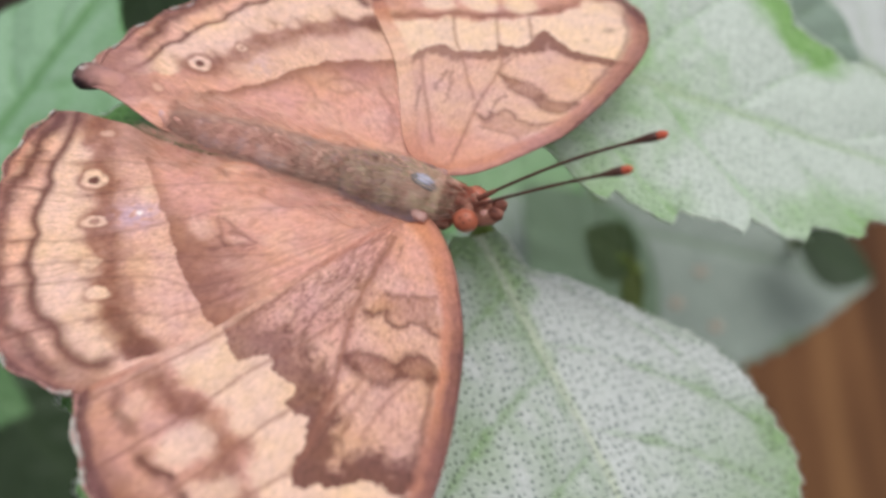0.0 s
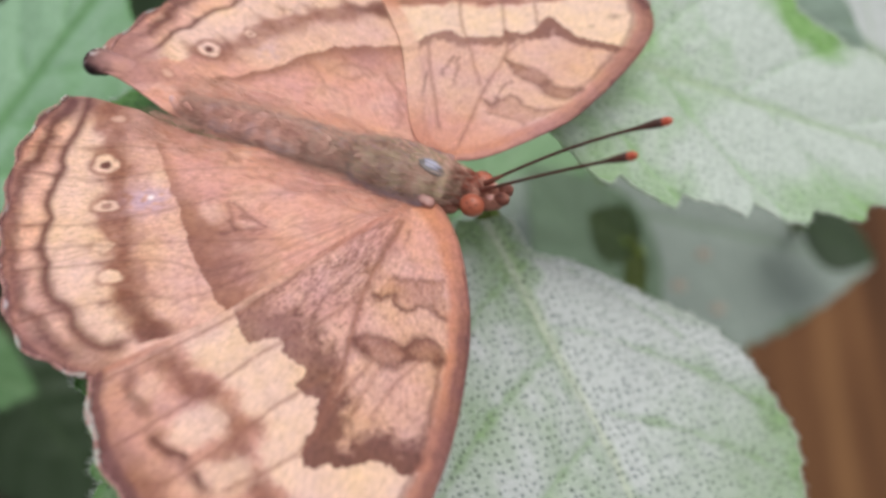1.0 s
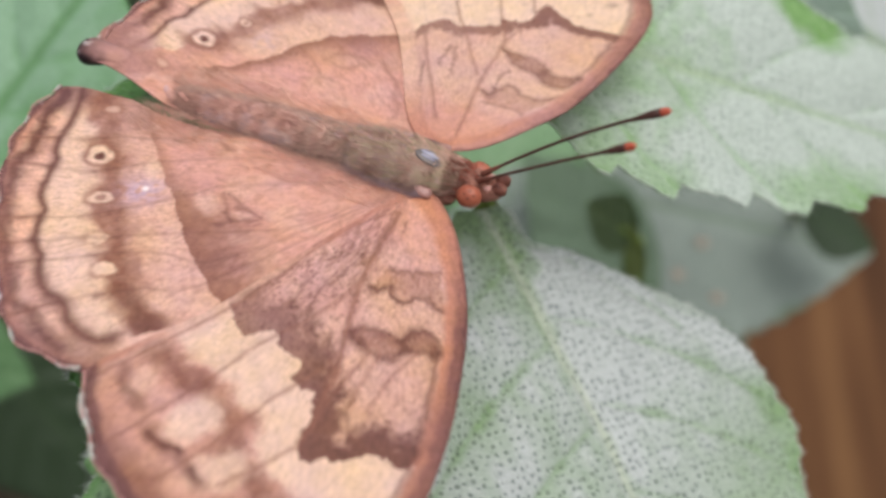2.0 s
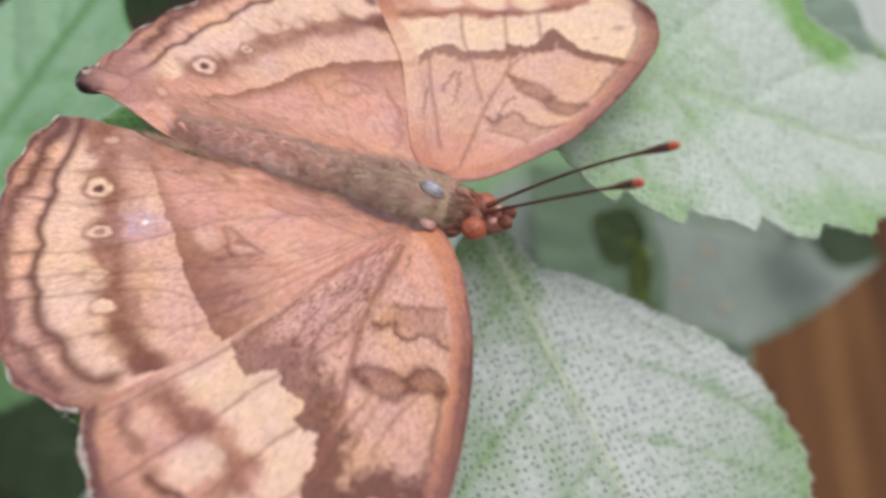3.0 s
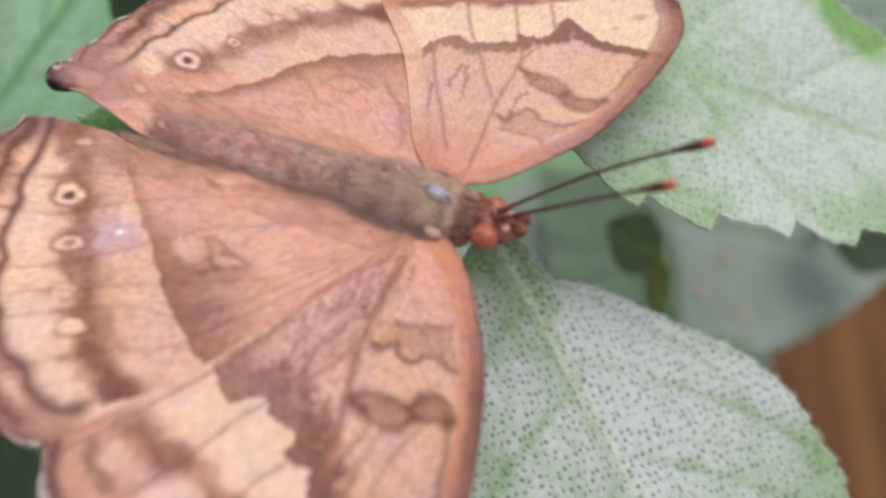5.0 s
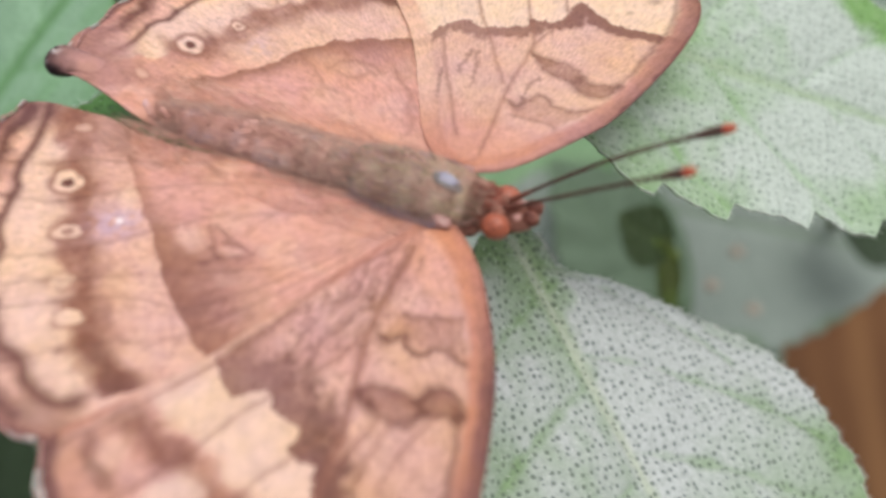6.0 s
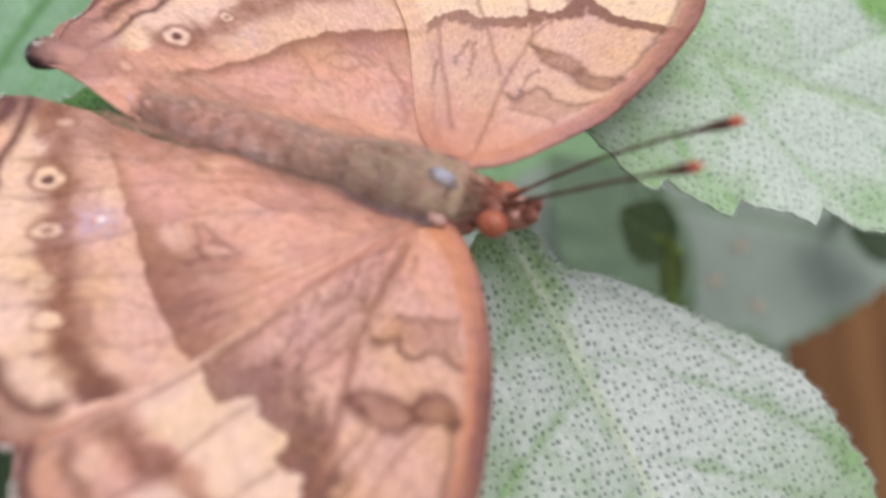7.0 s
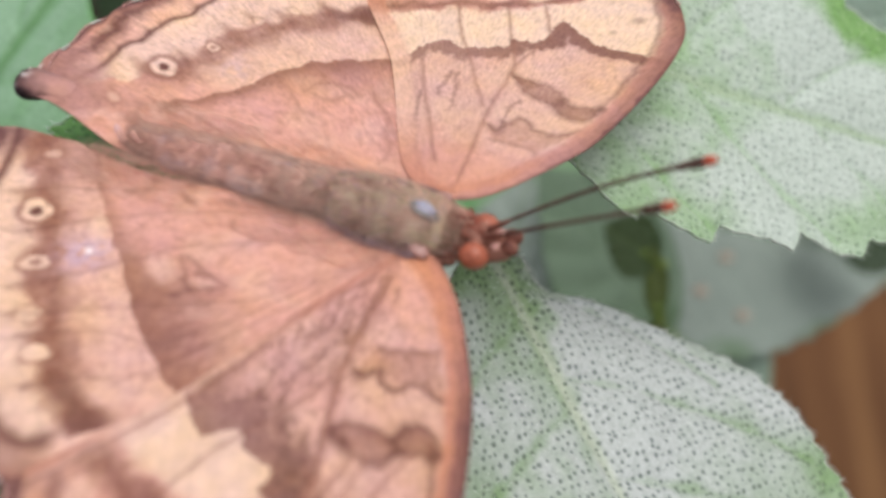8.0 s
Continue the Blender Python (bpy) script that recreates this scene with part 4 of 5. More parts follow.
def body_parts(root):
    abdomen_rows = [(-17.4, 0.0, 0.3, 0.06), (-16.3, 0.0, 0.75, 0.3), (-14.3, 0.1, 1.15, 0.62), (-11.0, 0.15, 1.45, 0.95), (-7.5, 0.15, 1.55, 1.15), (-5.0, 0.1, 1.5, 1.2), (-3.2, 0.0, 1.3, 1.1)]
    thorax_rows = [(-5.4, 0.1, 0.9, 0.8), (-4.4, 0.1, 1.5, 1.3), (-2.5, 0.1, 1.9, 1.65), (-0.6, 0.1, 2.0, 1.75), (1.0, 0.1, 1.75, 1.55), (2.2, 0.1, 1.3, 1.2), (2.9, 0.2, 0.8, 0.8)]
    bm = bmesh.new()
    lathe(bm, abdomen_rows, rings=0.035)
    abdomen = part("abdomen", bm, BODY, root, "mauve-brown ringed abdomen")
    fur(abdomen, "hair", BODY, abdomen_rows[1:], 3800, 0.45, 5, 0.2)
    fur(abdomen, "hair", WINGHAIR, abdomen_rows[1:], 2200, 0.9, 18, 0.5, -0.35)
    # pale skin folds where the inner edge of the wing is drawn over the end of the abdomen
    for k in range(3):
        x, y = -17.0 + 1.0 * k, -0.7 - 0.2 * k
        bm = bmesh.new()
        tube(bm, [Vector(c) * MM for c in ((x - 0.5, y + 1.5, 0.05), (x + 0.1 * k, y + 0.9, 0.16 + 0.12 * k), (x + 0.7, y + 0.3 + 0.2 * k, 0.14 + 0.12 * k), (x + 1.5, y - 0.15, -0.1))], [0.1 * MM, 0.26 * MM, 0.3 * MM, 0.08 * MM], 10)
        part("fold", bm, BODY, abdomen, "pinkish wrinkled skin fold")
    bm = bmesh.new()
    lathe(bm, thorax_rows)
    thorax = part("thorax", bm, BODY, root, "olive-brown furry thorax")
    fur(thorax, "hair", BODY, thorax_rows, 4500, 0.3, 6, 0.18)
    bm = bmesh.new()
    blob(bm, Vector((0.65, -0.27, 1.6)) * MM, Vector((1.0, 0.5, 0.16)) * MM, pose(0, 0, 0, 0, 14, -4).to_3x3().to_4x4(), 0.05)
    scutum = part("scutum", bm, GLOSS, thorax, "bare glossy bluish patch")
    # raised pale streaks added in place of the sky's reflection on the patch
    for y, long, wide in ((0.16, 0.62, 0.12), (-0.12, 0.5, 0.09), (0.4, 0.36, 0.07)):
        bm = bmesh.new()
        blob(bm, Vector((0.62 - 0.2 * abs(y), y - 0.27, 1.775 - 0.25 * y * y)) * MM, Vector((long, wide, 0.07)) * MM, pose(0, 0, 0, 0, 14, -4).to_3x3().to_4x4(), 0.15)
        part("ridge", bm, HIGHLIGHT, scutum, "whitish streak standing for a highlight")
    fur(thorax, "hair", LILAC, thorax_rows[:4], 500, 0.6, 17)
    fur(thorax, "hair", WINGHAIR, thorax_rows[:6], 900, 0.8, 19, 0.7, -0.35)
    fur(thorax, "hair", HEAD, thorax_rows[4:], 300, 0.45, 16)
    fur(thorax, "hair", STRAW, thorax_rows[1:6], 700, 0.7, 25, 0.45)
    for side in (1, -1):
        bm = bmesh.new()
        blob(bm, Vector((0.75, side * 1.75, 0.38)) * MM, Vector((0.72, 0.46, 0.3)) * MM, pose(0, 0, 0, 0, 0, side * 35).to_3x3().to_4x4(), 0.25, 16)
        tegula = part("tegula", bm, TEGULA, thorax, "pinkish shining scale over the wing base")
        fur(tegula, "hair", WINGHAIR, [(0.0, 0.4, 2.1, 0.25), (0.8, 0.42, 2.1, 0.28), (1.4, 0.4, 1.9, 0.25)], 240, 0.7, 21, 0.8)
    # soft lilac tufts where the hindwings join, and a dark collar behind the head
    fur(thorax, "hair", LILAC, [(-4.0, 0.15, 1.75, 0.35), (-1.5, 0.2, 2.15, 0.4), (0.6, 0.25, 2.2, 0.4), (1.2, 0.2, 2.0, 0.3)], 1300, 0.9, 23, 0.7)
    bm = bmesh.new()
    blob(bm, Vector((2.1, 0, -0.35)) * MM, Vector((0.85, 1.75, 0.75)) * MM, None, 0.15)
    collar = part("collar", bm, HEAD, root, "dark red-brown collar behind the head")
    fur(collar, "hair", HEAD, [(1.5, -0.3, 1.75, 0.75), (2.2, -0.3, 1.7, 0.7), (2.9, -0.3, 1.2, 0.6)], 500, 0.5, 24, 0.6)
    bm = bmesh.new()
    blob(bm, Vector((3.1, 0, 0.3)) * MM, Vector((1.1, 1.25, 0.95)) * MM, None, 0.12)
    head = part("head", bm, HEAD, root, "red-brown furry head")
    fur(head, "hair", WINGHAIR, [(1.8, 0.2, 1.5, 1.35), (2.6, 0.3, 1.25, 1.05), (3.6, 0.3, 0.9, 0.8)], 260, 0.6, 8, 0.9)
    fur(head, "hair", CLUB, [(2.2, 0.2, 1.35, 1.2), (3.0, 0.3, 1.2, 1.05), (3.8, 0.3, 0.8, 0.8)], 200, 0.5, 9, 0.9)
    fur(head, "hair", SHAFT, [(2.0, 0.2, 1.4, 1.25), (2.8, 0.3, 1.2, 1.05), (4.0, 0.3, 0.8, 0.7)], 150, 0.5, 10, 0.9)
    fur(head, "hair", HEAD, [(1.9, 0.2, 1.5, 1.3), (2.4, 0.3, 1.2, 1.05), (3.2, 0.3, 1.25, 0.95), (4.0, 0.3, 0.8, 0.6)], 700, 0.42, 7)
    for side in (1, -1):
        bm = bmesh.new()
        blob(bm, Vector((3.55, side * 1.1 - 0.1, 0.36 - (0.15 if side > 0 else 0))) * MM, Vector((0.79, 0.66, 0.76)) * MM, None, 0.02, 24)
        part("eye", bm, EYE, head, "round orange eye")
        bm = bmesh.new()
        at = Vector((3.55, side * 1.1 - 0.1, 0.36 - (0.15 if side > 0 else 0)))
        for dx, dy, dz in ((0.05, 0.3, 0.9), (-0.3, 0.6, 0.7), (0.4, 0.5, 0.7), (0.05, 0.8, 0.5)):
            blob(bm, (at + Vector((dx * 0.79, side * dy * 0.66, dz * 0.76)).normalized() * 0.72) * MM, Vector((0.06, 0.06, 0.06)) * MM, None, 0, 8)
        part("fleck", bm, PUPIL, head, "dark eye flecks")
        palp = part("palp", palp_mesh(side), HEAD, head, "furry brown palp")
        bm = bmesh.new()
        blob(bm, Vector((5.15, side * 0.4, 0.78)) * MM, Vector((0.5, 0.42, 0.46)) * MM, None, 0.1, 16)
        part("tip", bm, PALP, palp, "dark rounded tip")
        bm = bmesh.new()
        blob(bm, Vector((5.42, side * 0.42, 0.98)) * MM, Vector((0.24, 0.22, 0.22)) * MM, None, 0.1, 12)
        part("pad", bm, HEAD, palp, "paler end of the palp")
        bm = bmesh.new()
        blob(bm, Vector((4.55, side * 0.5, 0.72)) * MM, Vector((0.34, 0.22, 0.2)) * MM, None, 0.2, 12)
        part("scale", bm, FOLD, palp, "whitish scale patch")
    for side, end in ((1, (13.6, 0.75, 9.6)), (-1, (12.4, -2.95, 9.9))):
        antenna(root, side, Vector(end))
    for side in (1, -1):
        for k, x in enumerate((1.6, -0.6)):
            bm = bmesh.new()
            tube(bm, [Vector(c) * MM for c in ((x, side * 1.0, -1.0), (x + 0.6 - k, side * 3.0, -1.2), (x + 1.0 - 2 * k, side * 3.4, -4.6), (x + 1.6 - 2 * k, side * 3.7, -5.0))], [0.22 * MM, 0.18 * MM, 0.12 * MM, 0.08 * MM], 8)
            part("leg", bm, HEAD, root)


def palp_mesh(side):
    bm = bmesh.new()
    tube(bm, [Vector(c) * MM for c in ((3.7, side * 0.42, -0.1), (4.3, side * 0.46, 0.15), (4.9, side * 0.44, 0.5), (5.35, side * 0.3, 0.85), (5.5, side * 0.28, 0.98))], [0.45 * MM, 0.52 * MM, 0.48 * MM, 0.36 * MM, 0.12 * MM], 12)
    return bm


def antenna(root, side, end):
    """Long thin feeler with a thickened, orange-tipped club."""
    start = Vector((3.9, side * 0.32, 1.0))
    way = end - start
    bend = Vector((0.0, side * 0.25, 0.35))
    at = [start + way * k + bend * math.sin(k * math.pi) for k in np.linspace(0, 0.95, 22)]
    rad = [0.10 + (0.16 * step(0.78, 0.93, k)) for k in np.linspace(0, 0.95, 22)]
    bm = bmesh.new()
    tube(bm, [p * MM for p in at], [float(r) * MM for r in rad], 10)
    shaft = part("antenna", bm, SHAFT, root, "thin dark feeler with orange club")
    bm = bmesh.new()
    at = [start + way * k + bend * math.sin(k * math.pi) for k in (0.948, 0.96, 0.975, 0.99, 1.0)]
    tube(bm, [p * MM for p in at], [0.23 * MM, 0.25 * MM, 0.24 * MM, 0.17 * MM, 0.06 * MM], 10)
    part("club", bm, CLUB, shaft, "orange club tip")
    bm = bmesh.new()
    tube(bm, [(start - way * 0.03) * MM, (start + way * 0.02) * MM, (start + way * 0.07 + bend * 0.2) * MM, (start + way * 0.1 + bend * 0.3) * MM], [0.17 * MM, 0.17 * MM, 0.14 * MM, 0.1 * MM], 10)
    part("scape", bm, PALP, shaft, "red-brown basal joint")


butterfly()

# ---- the plant ----


def pit_field(p, gap, seed):
    """Depth, 0 to 1, of small pits strewn over the plane, about gap apart."""
    rnd = np.random.RandomState(seed + 50)
    jx, jy, size = rnd.rand(256, 256), rnd.rand(256, 256), rnd.uniform(0.6, 1.05, (256, 256)) * (rnd.rand(256, 256) > 0.08)
    q = p / gap + 100
    cell = np.floor(q).astype(int)
    best = np.zeros(len(p))
    for dx in (-1, 0, 1):
        for dy in (-1, 0, 1):
            a, b = cell[:, 0] + dx, cell[:, 1] + dy
            i, j = a % 256, b % 256
            far = np.hypot(q[:, 0] - a - 0.2 - 0.6 * jx[i, j], q[:, 1] - b - 0.2 - 0.6 * jy[i, j])
            best = np.maximum(best, step(0.31, 0.12, far / np.maximum(size[i, j], 0.01)) * (size[i, j] > 0))
    return best


def leaf_hair(parent, pts, seed):
    """Short white hairs along the rim and strewn over the blade."""
    rnd = random.Random(seed)
    n, m = pts.shape[:2]
    bm = bmesh.new()
    for k in range(4200):
        i = rnd.randrange(4, n - 4)
        rim = k % 2
        j = (1 if rnd.random() < 0.5 else m - 2) if rim else rnd.randrange(2, m - 2)
        a = Vector(pts[i, j])
        out = Vector((1 if j > m / 2 else -1, rnd.uniform(-0.5, 1.0), rnd.uniform(0.1, 0.9))) if rim else Vector((rnd.uniform(-1, 1), rnd.uniform(-0.4, 1), 0.7))
        b = a + out.normalized() * rnd.uniform(0.15, 0.65 if rim else 0.4) * MM
        w = out.cross(Vector((0.3, 0.2, 1))).normalized() * 0.018 * MM
        v = [bm.verts.new(c) for c in (a - w, a + w, a + Vector((0, 0, 0.02 * MM)), b)]
        for tri in ((0, 1, 3), (1, 2, 3), (2, 0, 3)):
            bm.faces.new([v[q] for q in tri])
    tagged(part("hair", bm, LEAFHAIR, parent), kind="stuff")


def leaf(plant, base, tip, normal, profile, mat, label, teeth=0.0, pitch=5.0, pairs=5, cup=0.0, sag=0.0, low=None, seed=1, petiole=None, edge=0.82, twig=None, pits=0, pale_side=0, rib_wide=1.0, fresh=0.36, green_at=None, flank=0.0, lush=0.0, speckle=1.0, fine=(100, 45), phase=None, fresh_low=0.15, rim_green=1.0, vein_green=0.42, bow=0.0):
    """A leaf from base to tip (metres). profile: rows of (along, half width), in shares of its length. low: the same for the other half."""
    base, tip, normal = Vector(base), Vector(tip), Vector(normal)
    long = (tip - base).length
    y = (tip - base).normalized()
    x = y.cross(normal).normalized()
    n, m = fine
    k = np.linspace(0, 1, n)
    pr = smooth_curve(profile, 200)
    wide = np.interp(k, pr[:, 0], pr[:, 1]) * long
    lo = wide
    if low is not None:
        pl = smooth_curve(low, 200)
        lo = np.interp(k, pl[:, 0], pl[:, 1]) * long
    rnd = np.random.RandomState(seed)

    def saw(phase):
        f = (k * long / (pitch * MM) + phase) % 1.0
        rag = 0.5 * np.sin(k * long / MM * 3.1 + 9 * phase) * np.sin(k * long / MM * 1.3 + 4)
        return teeth * MM * (f - 0.5 - 0.35 * step(0.82, 1.0, f) * 3 + 0.16 * rag) * step(0.06, 0.15, k) * step(1.0, 0.9, k)

    t = np.linspace(-1, 1, m)
    right = np.maximum(wide + saw(rnd.rand() if phase is None else phase) * step(0, 0.004, wide), 0.0001)
    left = np.maximum(lo + saw(rnd.rand()) * step(0, 0.004, lo), 0.0001)
    across = np.where(t > 0, t * right[:, None], t * left[:, None])
    # ends of the teeth lean to the tip
    along = np.repeat((k * long)[:, None], m, 1)
    p = np.stack([across, along], -1).reshape(-1, 2) / MM
    big = np.repeat(np.maximum(right, left)[:, None], m, 1).ravel() / MM
    # veins: the midrib and pairs that run forward to the rim
    middle = np.abs(p[:, 0] - bow * long / MM * np.clip(1 - p[:, 1] / (0.4 * long / MM), 0, 1))
    d = middle * 0.8
    rib = middle / (rib_wide * (0.15 + 0.35 * (1 - p[:, 1] / (long / MM))))
    length = long / MM
    for j in range(pairs):
        for s in (1, -1):
            y0 = length * (0.06 + 0.78 * (j + 0.25 * (s > 0)) / pairs)
            run = np.linspace(0, 1, 9)
            reach = 0.95 * float(np.interp(min(y0 / length + 0.18, 0.97), k, right if s > 0 else left)) / MM
            line = np.stack([s * reach * run, y0 + length * (0.13 * run + 0.10 * run**2)], 1)
            dj, _ = line_distance(p, line)
            d = np.minimum(d, dj + 0.12)
    z = 0.25 * np.exp(-((d / 0.6) ** 2)) * -1 + 0.3 * step(0.5, 3.5, d) + 0.35 * (grain(p, 3.0, seed + 3) - 0.5) + 0.12 * (grain(p, 0.9, seed + 4) - 0.5)
    z = z + cup * (p[:, 0] / (big.max() + 1e-6)) ** 2 - sag * (p[:, 1] / length) ** 2
    tt = np.repeat(np.abs(t)[None], n, 0).ravel()
    rim = step(edge, 1.02, tt + 0.25 * (grain(p, 4.0, seed + 6) - 0.5))
    z = z + 0.5 * rim * (grain(p, 2.6, seed + 5) - 0.5)
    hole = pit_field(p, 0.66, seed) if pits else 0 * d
    z = z - 0.09 * hole
    # share of pale hairs and of the sky's whitish sheen, both put into the colour
    pale_sheen = (1 - vein_green * step(0.75, 0.05, d + 0.5 * (grain(p, 1.1, seed + 14) - 0.5))) * (1 - rim_green * rim * (0.25 + 0.8 * grain(p, 5.0, seed + 9))) * (fresh_low + (1 - fresh_low) * step(0.0, fresh, p[:, 1] / length + 0.16 * (grain(p, 1.2, seed + 8) - 0.5) + 0.10 * step(1, 6, np.abs(p[:, 0])) + pale_side * 0.3 * step(0.2, 2.5, -p[:, 0])))
    pale_sheen = (1 - lush) * pale_sheen * (1 - 0.32 * pale_side * step(0, 3, p[:, 0]) * (0.5 + grain(p * (1.0, 0.5), 1.3, seed + 11)))
    pale_sheen = pale_sheen * (1 - flank * np.exp(-(((p[:, 0] - 1.1) / 0.8) ** 2)) * (0.6 + 0.6 * grain(p, 1.5, seed + 12)))
    if green_at is not None:
        # the blade stays greener towards one part of its rim
        tx = np.repeat(t[None], n, 0).ravel()
        for gx, gy, rx, ry, much in green_at:
            pale_sheen = pale_sheen * (1 - much * step(1.15, 0.35, np.hypot((tx - gx) / rx, (p[:, 1] / length - gy) / ry) + 0.3 * (grain(p, 2.0, seed + 13) - 0.5)))
    thread = np.exp(-(rib**2)) * 0.8
    col = np.stack([pale_sheen, thread, speckle * hole], 1).reshape(n, m, 3)
    pts = np.stack([p[:, 0], p[:, 1], z], 1).reshape(n, m, 3) * MM
    ob = grid_mesh("leaf", pts[:, ::-1], col[:, ::-1], "leaf", mat, plant, 0.00016, label)
    zed = x.cross(y)
    ob.matrix_basis = Matrix.Translation(base) @ Matrix((x, y, zed)).transposed().to_4x4()
    if pits:
        leaf_hair(ob, pts, seed)
    if petiole is not None:
        bm = bmesh.new()
        end = ob.matrix_basis.inverted() @ Vector(petiole)
        mid = end * 0.5 + Vector((0, 0, -0.0015))
        tube(bm, [Vector((0, 0.003, -0.0006)), Vector((0, -0.001, -0.0004)), mid, end], [0.0004, 0.0007, 0.0008, 0.0009], 8)
        part("petiole", bm, STEM, ob, "pale green leaf stalk")
        if twig is not None:
            a, b = Vector(petiole), Vector(twig)
            bm = bmesh.new()
            tube(bm, [a, a * 0.6 + b * 0.4 + Vector((0, 0.03, -0.03)), a * 0.2 + b * 0.8 + Vector((0, 0.015, -0.01)), b], [0.0009, 0.0012, 0.0015, 0.0018], 8)
            part("twig", bm, STEM, plant, "thin green twig")
    return ob


OVATE = [(0, 0.02), (0.05, 0.13), (0.15, 0.25), (0.3, 0.34), (0.45, 0.36), (0.6, 0.32), (0.75, 0.23), (0.9, 0.10), (1, 0.0)]
SLIM = [(0, 0.02), (0.05, 0.165), (0.085, 0.235), (0.12, 0.25), (0.2, 0.29), (0.33, 0.3), (0.45, 0.2), (0.58, 0.11), (0.77, 0.082), (0.88, 0.06), (1, 0.0)]
BLADE = [(0, 0.02), (0.1, 0.14), (0.3, 0.27), (0.5, 0.3), (0.7, 0.24), (0.85, 0.14), (1, 0.0)]
LANCE = [(0, 0.02), (0.1, 0.08), (0.25, 0.13), (0.5, 0.15), (0.75, 0.11), (0.9, 0.06), (1, 0.0)]
NARROW = [(0, 0.02), (0.1, 0.07), (0.25, 0.1), (0.5, 0.09), (0.8, 0.06), (1, 0.0)]
COARSE = [(0, 0.02), (0.06, 0.13), (0.136, 0.2), (0.22, 0.228), (0.32, 0.225), (0.45, 0.208), (0.56, 0.19), (0.64, 0.165), (0.72, 0.13), (0.85, 0.07), (1, 0.0)]
LOBED = [(0, 0.02), (0.06, 0.13), (0.15, 0.2), (0.3, 0.24), (0.42, 0.262), (0.52, 0.25), (0.57, 0.222), (0.625, 0.195), (0.668, 0.172), (0.69, 0.192), (0.715, 0.182), (0.76, 0.157), (0.85, 0.1), (1, 0.0)]
BROAD = [(0, 0.09), (0.05, 0.15), (0.12, 0.23), (0.25, 0.33), (0.4, 0.41), (0.525, 0.42), (0.61, 0.385), (0.75, 0.28), (0.89, 0.13), (1, 0.0)]
NEAR = [(0, 0.008), (0.07, 0.03), (0.107, 0.105), (0.163, 0.187), (0.24, 0.286), (0.336, 0.374), (0.43, 0.408), (0.53, 0.405), (0.62, 0.365), (0.75, 0.27), (0.89, 0.13), (1, 0.0)]
WIDE = [(0, 0.02), (0.1, 0.2), (0.3, 0.36), (0.5, 0.4), (0.65, 0.36), (0.75, 0.26), (0.815, 0.153), (0.882, 0.07), (1, 0.0)]


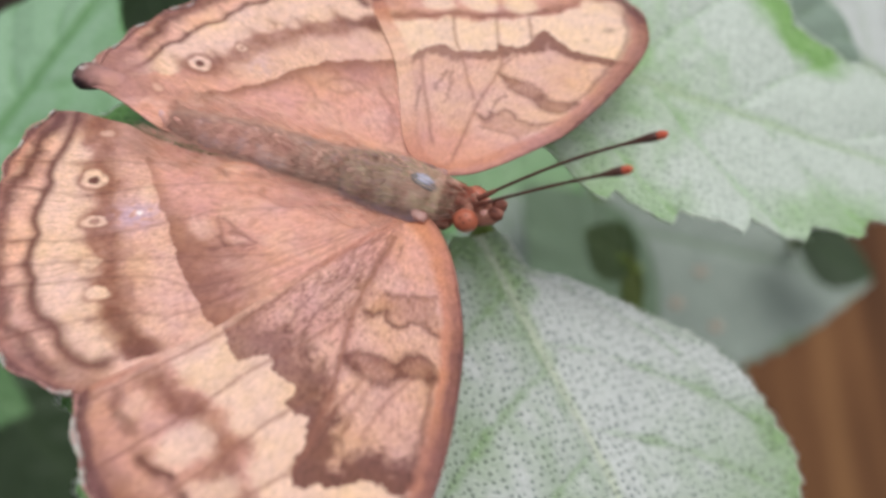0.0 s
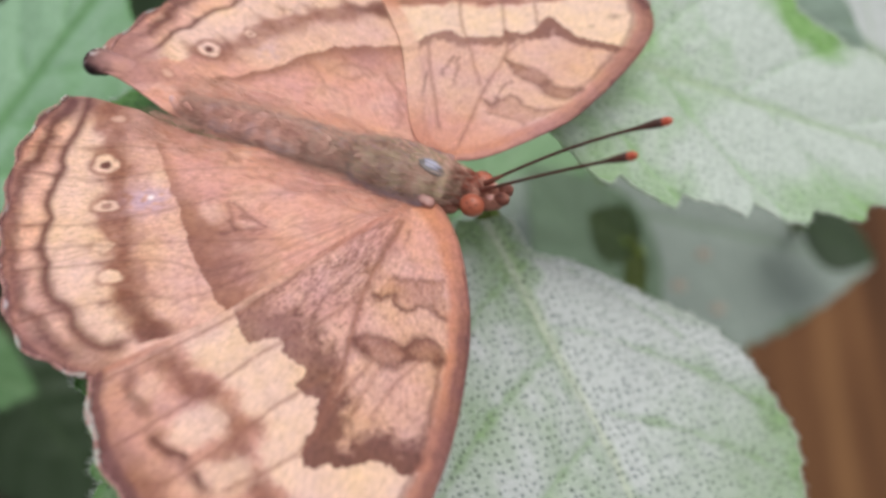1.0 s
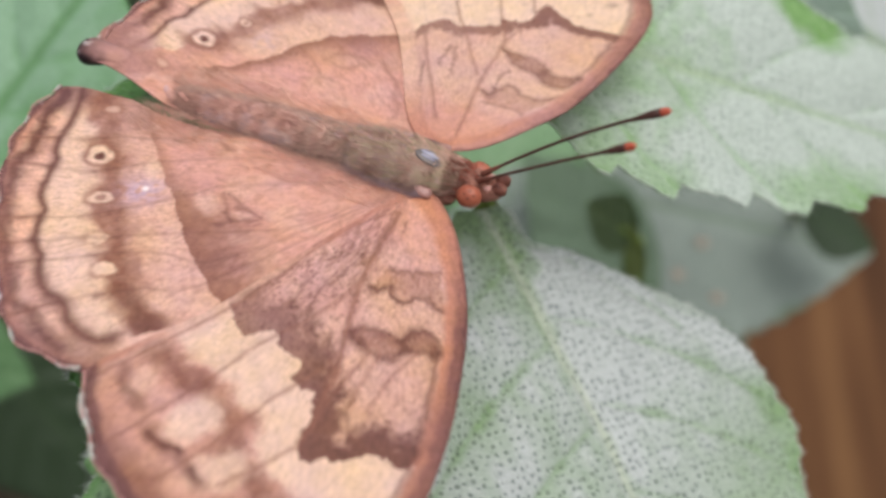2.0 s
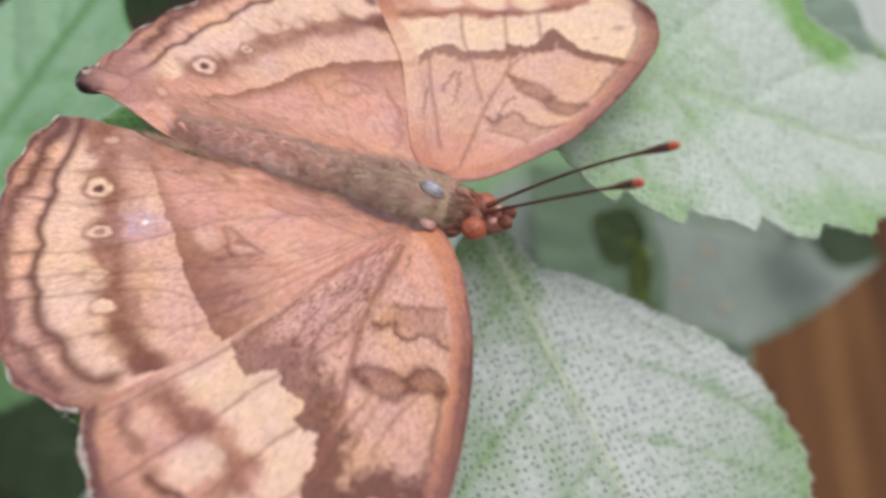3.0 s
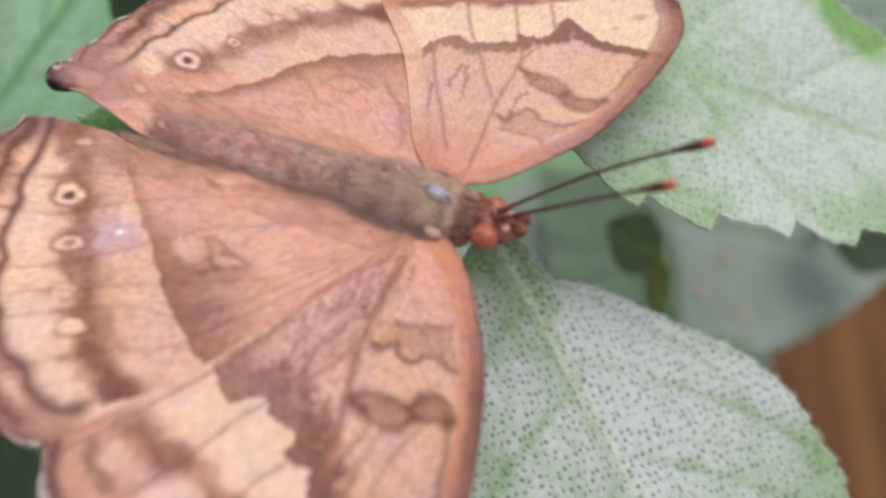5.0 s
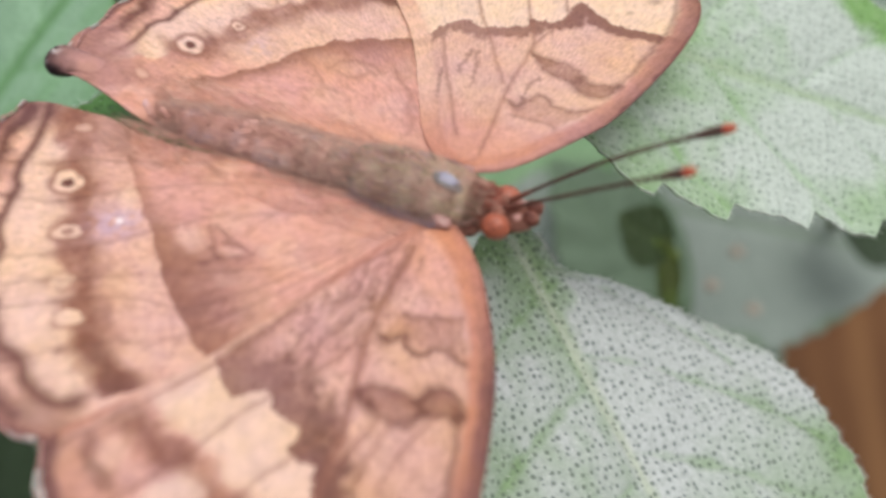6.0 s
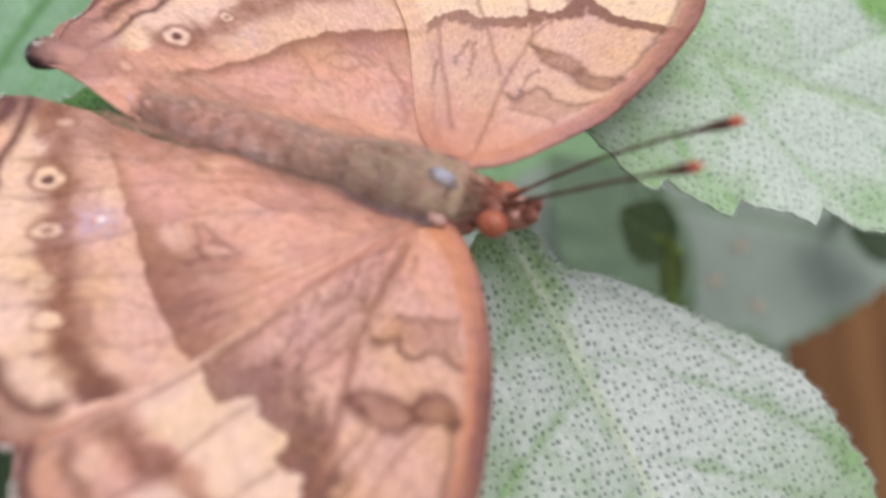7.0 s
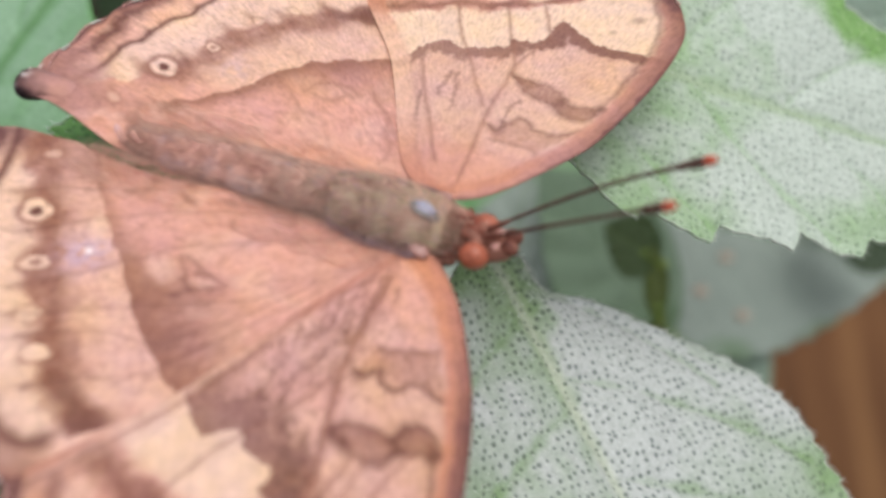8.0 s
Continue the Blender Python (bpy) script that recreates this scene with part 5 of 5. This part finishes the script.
def shrub():
    plant = tagged(new("shrub"), "leafy green shrub with pale, hairy, toothed leaves", "shrub")
    bm = bmesh.new()
    tube(bm, [(-0.03, 0.10, -0.03), (-0.024, 0.095, 0.06), (-0.012, 0.082, 0.15), (-0.002, 0.066, 0.226), (0.0, 0.064, 0.231)], [0.004, 0.0036, 0.0028, 0.0018, 0.0008], 14)
    part("stem", bm, STEM, plant, "green stem")
    bm = bmesh.new()
    tube(bm, [(-0.115, 0.15, -0.03), (-0.108, 0.14, 0.04), (-0.10, 0.13, 0.10), (-0.098, 0.126, 0.112)], [0.004, 0.0036, 0.003, 0.001], 14)
    part("stem", bm, STEM, plant, "green stem")
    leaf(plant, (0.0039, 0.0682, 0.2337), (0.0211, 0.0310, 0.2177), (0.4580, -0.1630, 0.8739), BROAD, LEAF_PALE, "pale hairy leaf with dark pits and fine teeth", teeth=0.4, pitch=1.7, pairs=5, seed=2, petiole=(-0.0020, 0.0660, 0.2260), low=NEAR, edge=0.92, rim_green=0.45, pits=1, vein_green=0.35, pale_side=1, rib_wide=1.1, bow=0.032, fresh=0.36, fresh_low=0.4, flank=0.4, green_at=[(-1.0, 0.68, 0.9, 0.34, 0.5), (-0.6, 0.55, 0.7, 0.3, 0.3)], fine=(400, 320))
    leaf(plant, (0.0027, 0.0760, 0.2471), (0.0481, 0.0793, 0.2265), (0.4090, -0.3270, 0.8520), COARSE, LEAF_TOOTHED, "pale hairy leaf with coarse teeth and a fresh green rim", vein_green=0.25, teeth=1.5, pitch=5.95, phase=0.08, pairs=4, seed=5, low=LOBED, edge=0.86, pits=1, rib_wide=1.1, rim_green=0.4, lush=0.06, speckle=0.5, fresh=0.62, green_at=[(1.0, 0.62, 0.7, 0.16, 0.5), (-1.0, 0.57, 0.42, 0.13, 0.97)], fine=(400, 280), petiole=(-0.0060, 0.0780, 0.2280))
    leaf(plant, (-0.0084, 0.0726, 0.2438), (-0.0181, 0.0159, 0.2386), (0.0694, -0.1026, 0.9923), SLIM, LEAF_UNDER, "pale hairy leaf under the butterfly", teeth=0.8, pitch=2.5, pairs=6, seed=9, petiole=(-0.0020, 0.0660, 0.2260), low=NARROW, fresh=1.5, pits=1, fine=(300, 160))
    leaf(plant, (-0.0495, 0.0778, 0.2194), (-0.0301, 0.1045, 0.2348), (-0.2369, -0.3505, 0.9061), WIDE, LEAF_SIDE, "smooth mid-green leaf behind the wings", low=BLADE, petiole=(-0.0716, 0.1125, 0.1734), twig=(-0.10, 0.13, 0.10), teeth=0.6, pitch=3.0, seed=12, pale_side=1, rib_wide=2.6, fresh=0.15)
    leaf(plant, (-0.0951, 0.1248, 0.1561), (-0.0655, 0.1231, 0.1402), (0.4032, -0.4433, 0.8006), OVATE, LEAF_MID, "smooth mid-green leaf low in the shrub", petiole=(-0.1201, 0.1576, 0.1082), twig=(-0.10, 0.13, 0.10), teeth=0.6, pitch=3.0, seed=13)
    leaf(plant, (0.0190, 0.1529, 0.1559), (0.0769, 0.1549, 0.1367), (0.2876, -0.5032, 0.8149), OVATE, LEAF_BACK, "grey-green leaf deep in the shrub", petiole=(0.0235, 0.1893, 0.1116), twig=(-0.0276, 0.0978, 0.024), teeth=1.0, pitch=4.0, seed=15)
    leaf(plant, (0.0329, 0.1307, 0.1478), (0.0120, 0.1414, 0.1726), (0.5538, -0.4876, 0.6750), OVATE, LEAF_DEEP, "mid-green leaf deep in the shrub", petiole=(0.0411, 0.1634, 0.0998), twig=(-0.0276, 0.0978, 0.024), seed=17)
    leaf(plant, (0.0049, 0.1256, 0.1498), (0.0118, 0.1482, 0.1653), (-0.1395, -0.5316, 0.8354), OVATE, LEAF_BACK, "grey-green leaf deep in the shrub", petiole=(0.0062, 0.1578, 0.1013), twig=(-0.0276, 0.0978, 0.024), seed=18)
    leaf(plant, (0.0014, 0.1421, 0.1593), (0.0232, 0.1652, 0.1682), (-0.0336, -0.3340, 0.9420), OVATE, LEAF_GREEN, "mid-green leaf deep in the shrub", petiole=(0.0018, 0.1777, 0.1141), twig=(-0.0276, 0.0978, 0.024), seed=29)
    leaf(plant, (-0.0027, 0.1673, 0.1138), (0.0556, 0.1930, 0.1253), (-0.0016, -0.4069, 0.9135), OVATE, LEAF_DARK, "green leaf deep in the shrub, its colour darkened for the shade", petiole=(-0.0032, 0.2008, 0.0665), twig=(-0.0276, 0.0978, 0.024), seed=27)
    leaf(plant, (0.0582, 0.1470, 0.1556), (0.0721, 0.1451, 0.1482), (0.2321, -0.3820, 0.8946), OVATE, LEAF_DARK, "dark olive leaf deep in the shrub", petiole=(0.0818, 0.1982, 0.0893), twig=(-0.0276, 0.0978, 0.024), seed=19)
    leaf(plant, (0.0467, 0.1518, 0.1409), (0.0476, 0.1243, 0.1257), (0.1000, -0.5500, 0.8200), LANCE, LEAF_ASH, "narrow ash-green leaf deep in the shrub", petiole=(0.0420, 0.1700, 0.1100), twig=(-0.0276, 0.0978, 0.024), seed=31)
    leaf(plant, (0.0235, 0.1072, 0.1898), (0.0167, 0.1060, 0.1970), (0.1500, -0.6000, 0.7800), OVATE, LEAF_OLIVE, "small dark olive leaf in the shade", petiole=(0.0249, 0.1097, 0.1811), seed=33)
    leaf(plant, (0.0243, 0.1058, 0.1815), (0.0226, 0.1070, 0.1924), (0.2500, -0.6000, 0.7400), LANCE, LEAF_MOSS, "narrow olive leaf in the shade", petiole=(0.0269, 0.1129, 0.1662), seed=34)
    bm = bmesh.new()
    tube(bm, [(0.0241, 0.1081, 0.1851), (0.0255, 0.1097, 0.1769), (0.0295, 0.1219, 0.1443), (0.0100, 0.1000, 0.0700), (-0.0276, 0.0978, 0.0240)], [0.0003, 0.0006, 0.0009, 0.0014, 0.0016], 10)
    part("twig", bm, TWIG, plant, "olive green twig")
    for at in ((0.0378, 0.1390, 0.1481), (0.0442, 0.1363, 0.1455), (0.0419, 0.1434, 0.1509)):
        bm = bmesh.new()
        blob(bm, Vector(at) + Vector((0, -0.0012, 0.0016)), (0.0010, 0.0009, 0.0007), None, 0.4, 10)
        part("bud", bm, BUD, plant, "tiny pale pink bud")
    leaf(plant, (0.0240, 0.1039, 0.2342), (0.0441, 0.1048, 0.2209), (0.5104, -0.4317, 0.7437), OVATE, LEAF_ASH, "ash-green leaf behind the coarse-toothed one", petiole=(0.0341, 0.1473, 0.1968), twig=(-0.0276, 0.0978, 0.024), seed=20)
    leaf(plant, (0.0429, 0.1337, 0.2216), (0.0716, 0.1284, 0.2022), (0.4242, -0.4915, 0.7606), OVATE, LEAF_PALE, "pale leaf behind the coarse-toothed one", petiole=(0.0571, 0.1783, 0.1855), twig=(-0.0276, 0.0978, 0.024), seed=21)
    leaf(plant, (-0.0387, 0.1730, 0.2043), (-0.0525, 0.1644, 0.1815), (-0.3010, -0.8171, 0.4917), OVATE, LEAF_DARK, "green leaf deep in the shrub, its colour darkened for the shade", petiole=(-0.0489, 0.2186, 0.1692), twig=(-0.0276, 0.0978, 0.024), seed=22)
    leaf(plant, (-0.0888, 0.1538, 0.1144), (-0.0622, 0.1356, 0.0820), (0.3843, -0.6327, 0.6723), OVATE, LEAF_DARK, "green leaf deep in the shrub, its colour darkened for the shade", petiole=(-0.1073, 0.1858, 0.0657), twig=(-0.0276, 0.0978, 0.024), seed=23)
    return plant


shrub()



# ---- the ground ----


def ground():
    bm = bmesh.new()
    bmesh.ops.create_grid(bm, x_segments=90, y_segments=90, size=1.0)
    for v in bm.verts:
        r = max(abs(v.co.x), abs(v.co.y))
        v.co *= 0.6 if r < 0.9 else 400 * (r - 0.9) * 10 + 0.6
        if r < 0.85:
            v.co.z = 0.012 * noise.noise(v.co * 22) - 0.02
        else:
            v.co.z = -0.02
    me = bpy.data.meshes.new("ground")
    bm.to_mesh(me)
    bm.free()
    me.materials.append(SOIL)
    tagged(new("ground", me), "bare soil under the shrub, coloured dark for the shade there", "soil", kind="structure")


def deck():
    root = tagged(new("deck"), "weathered brown wooden boards beside the shrub", "decking", kind="structure")
    bm = bmesh.new()
    bmesh.ops.create_cube(bm, size=1)
    bmesh.ops.scale(bm, vec=(0.115, 2.4, 0.026), verts=bm.verts)
    bmesh.ops.bevel(bm, geom=bm.edges[:], offset=0.004, segments=2, affect="EDGES")
    me = bpy.data.meshes.new("plank")
    bm.to_mesh(me)
    bm.free()
    me.materials.append(WOOD)
    for k in range(9):
        ob = new("plank", me)
        ob.parent = root
        ob.matrix_basis = pose(0.13 + 0.120 * k, 0.6, 0.013 + 0.0015 * ((k * 7) % 3), 0, 0, -4)
    return root


ground()
deck()
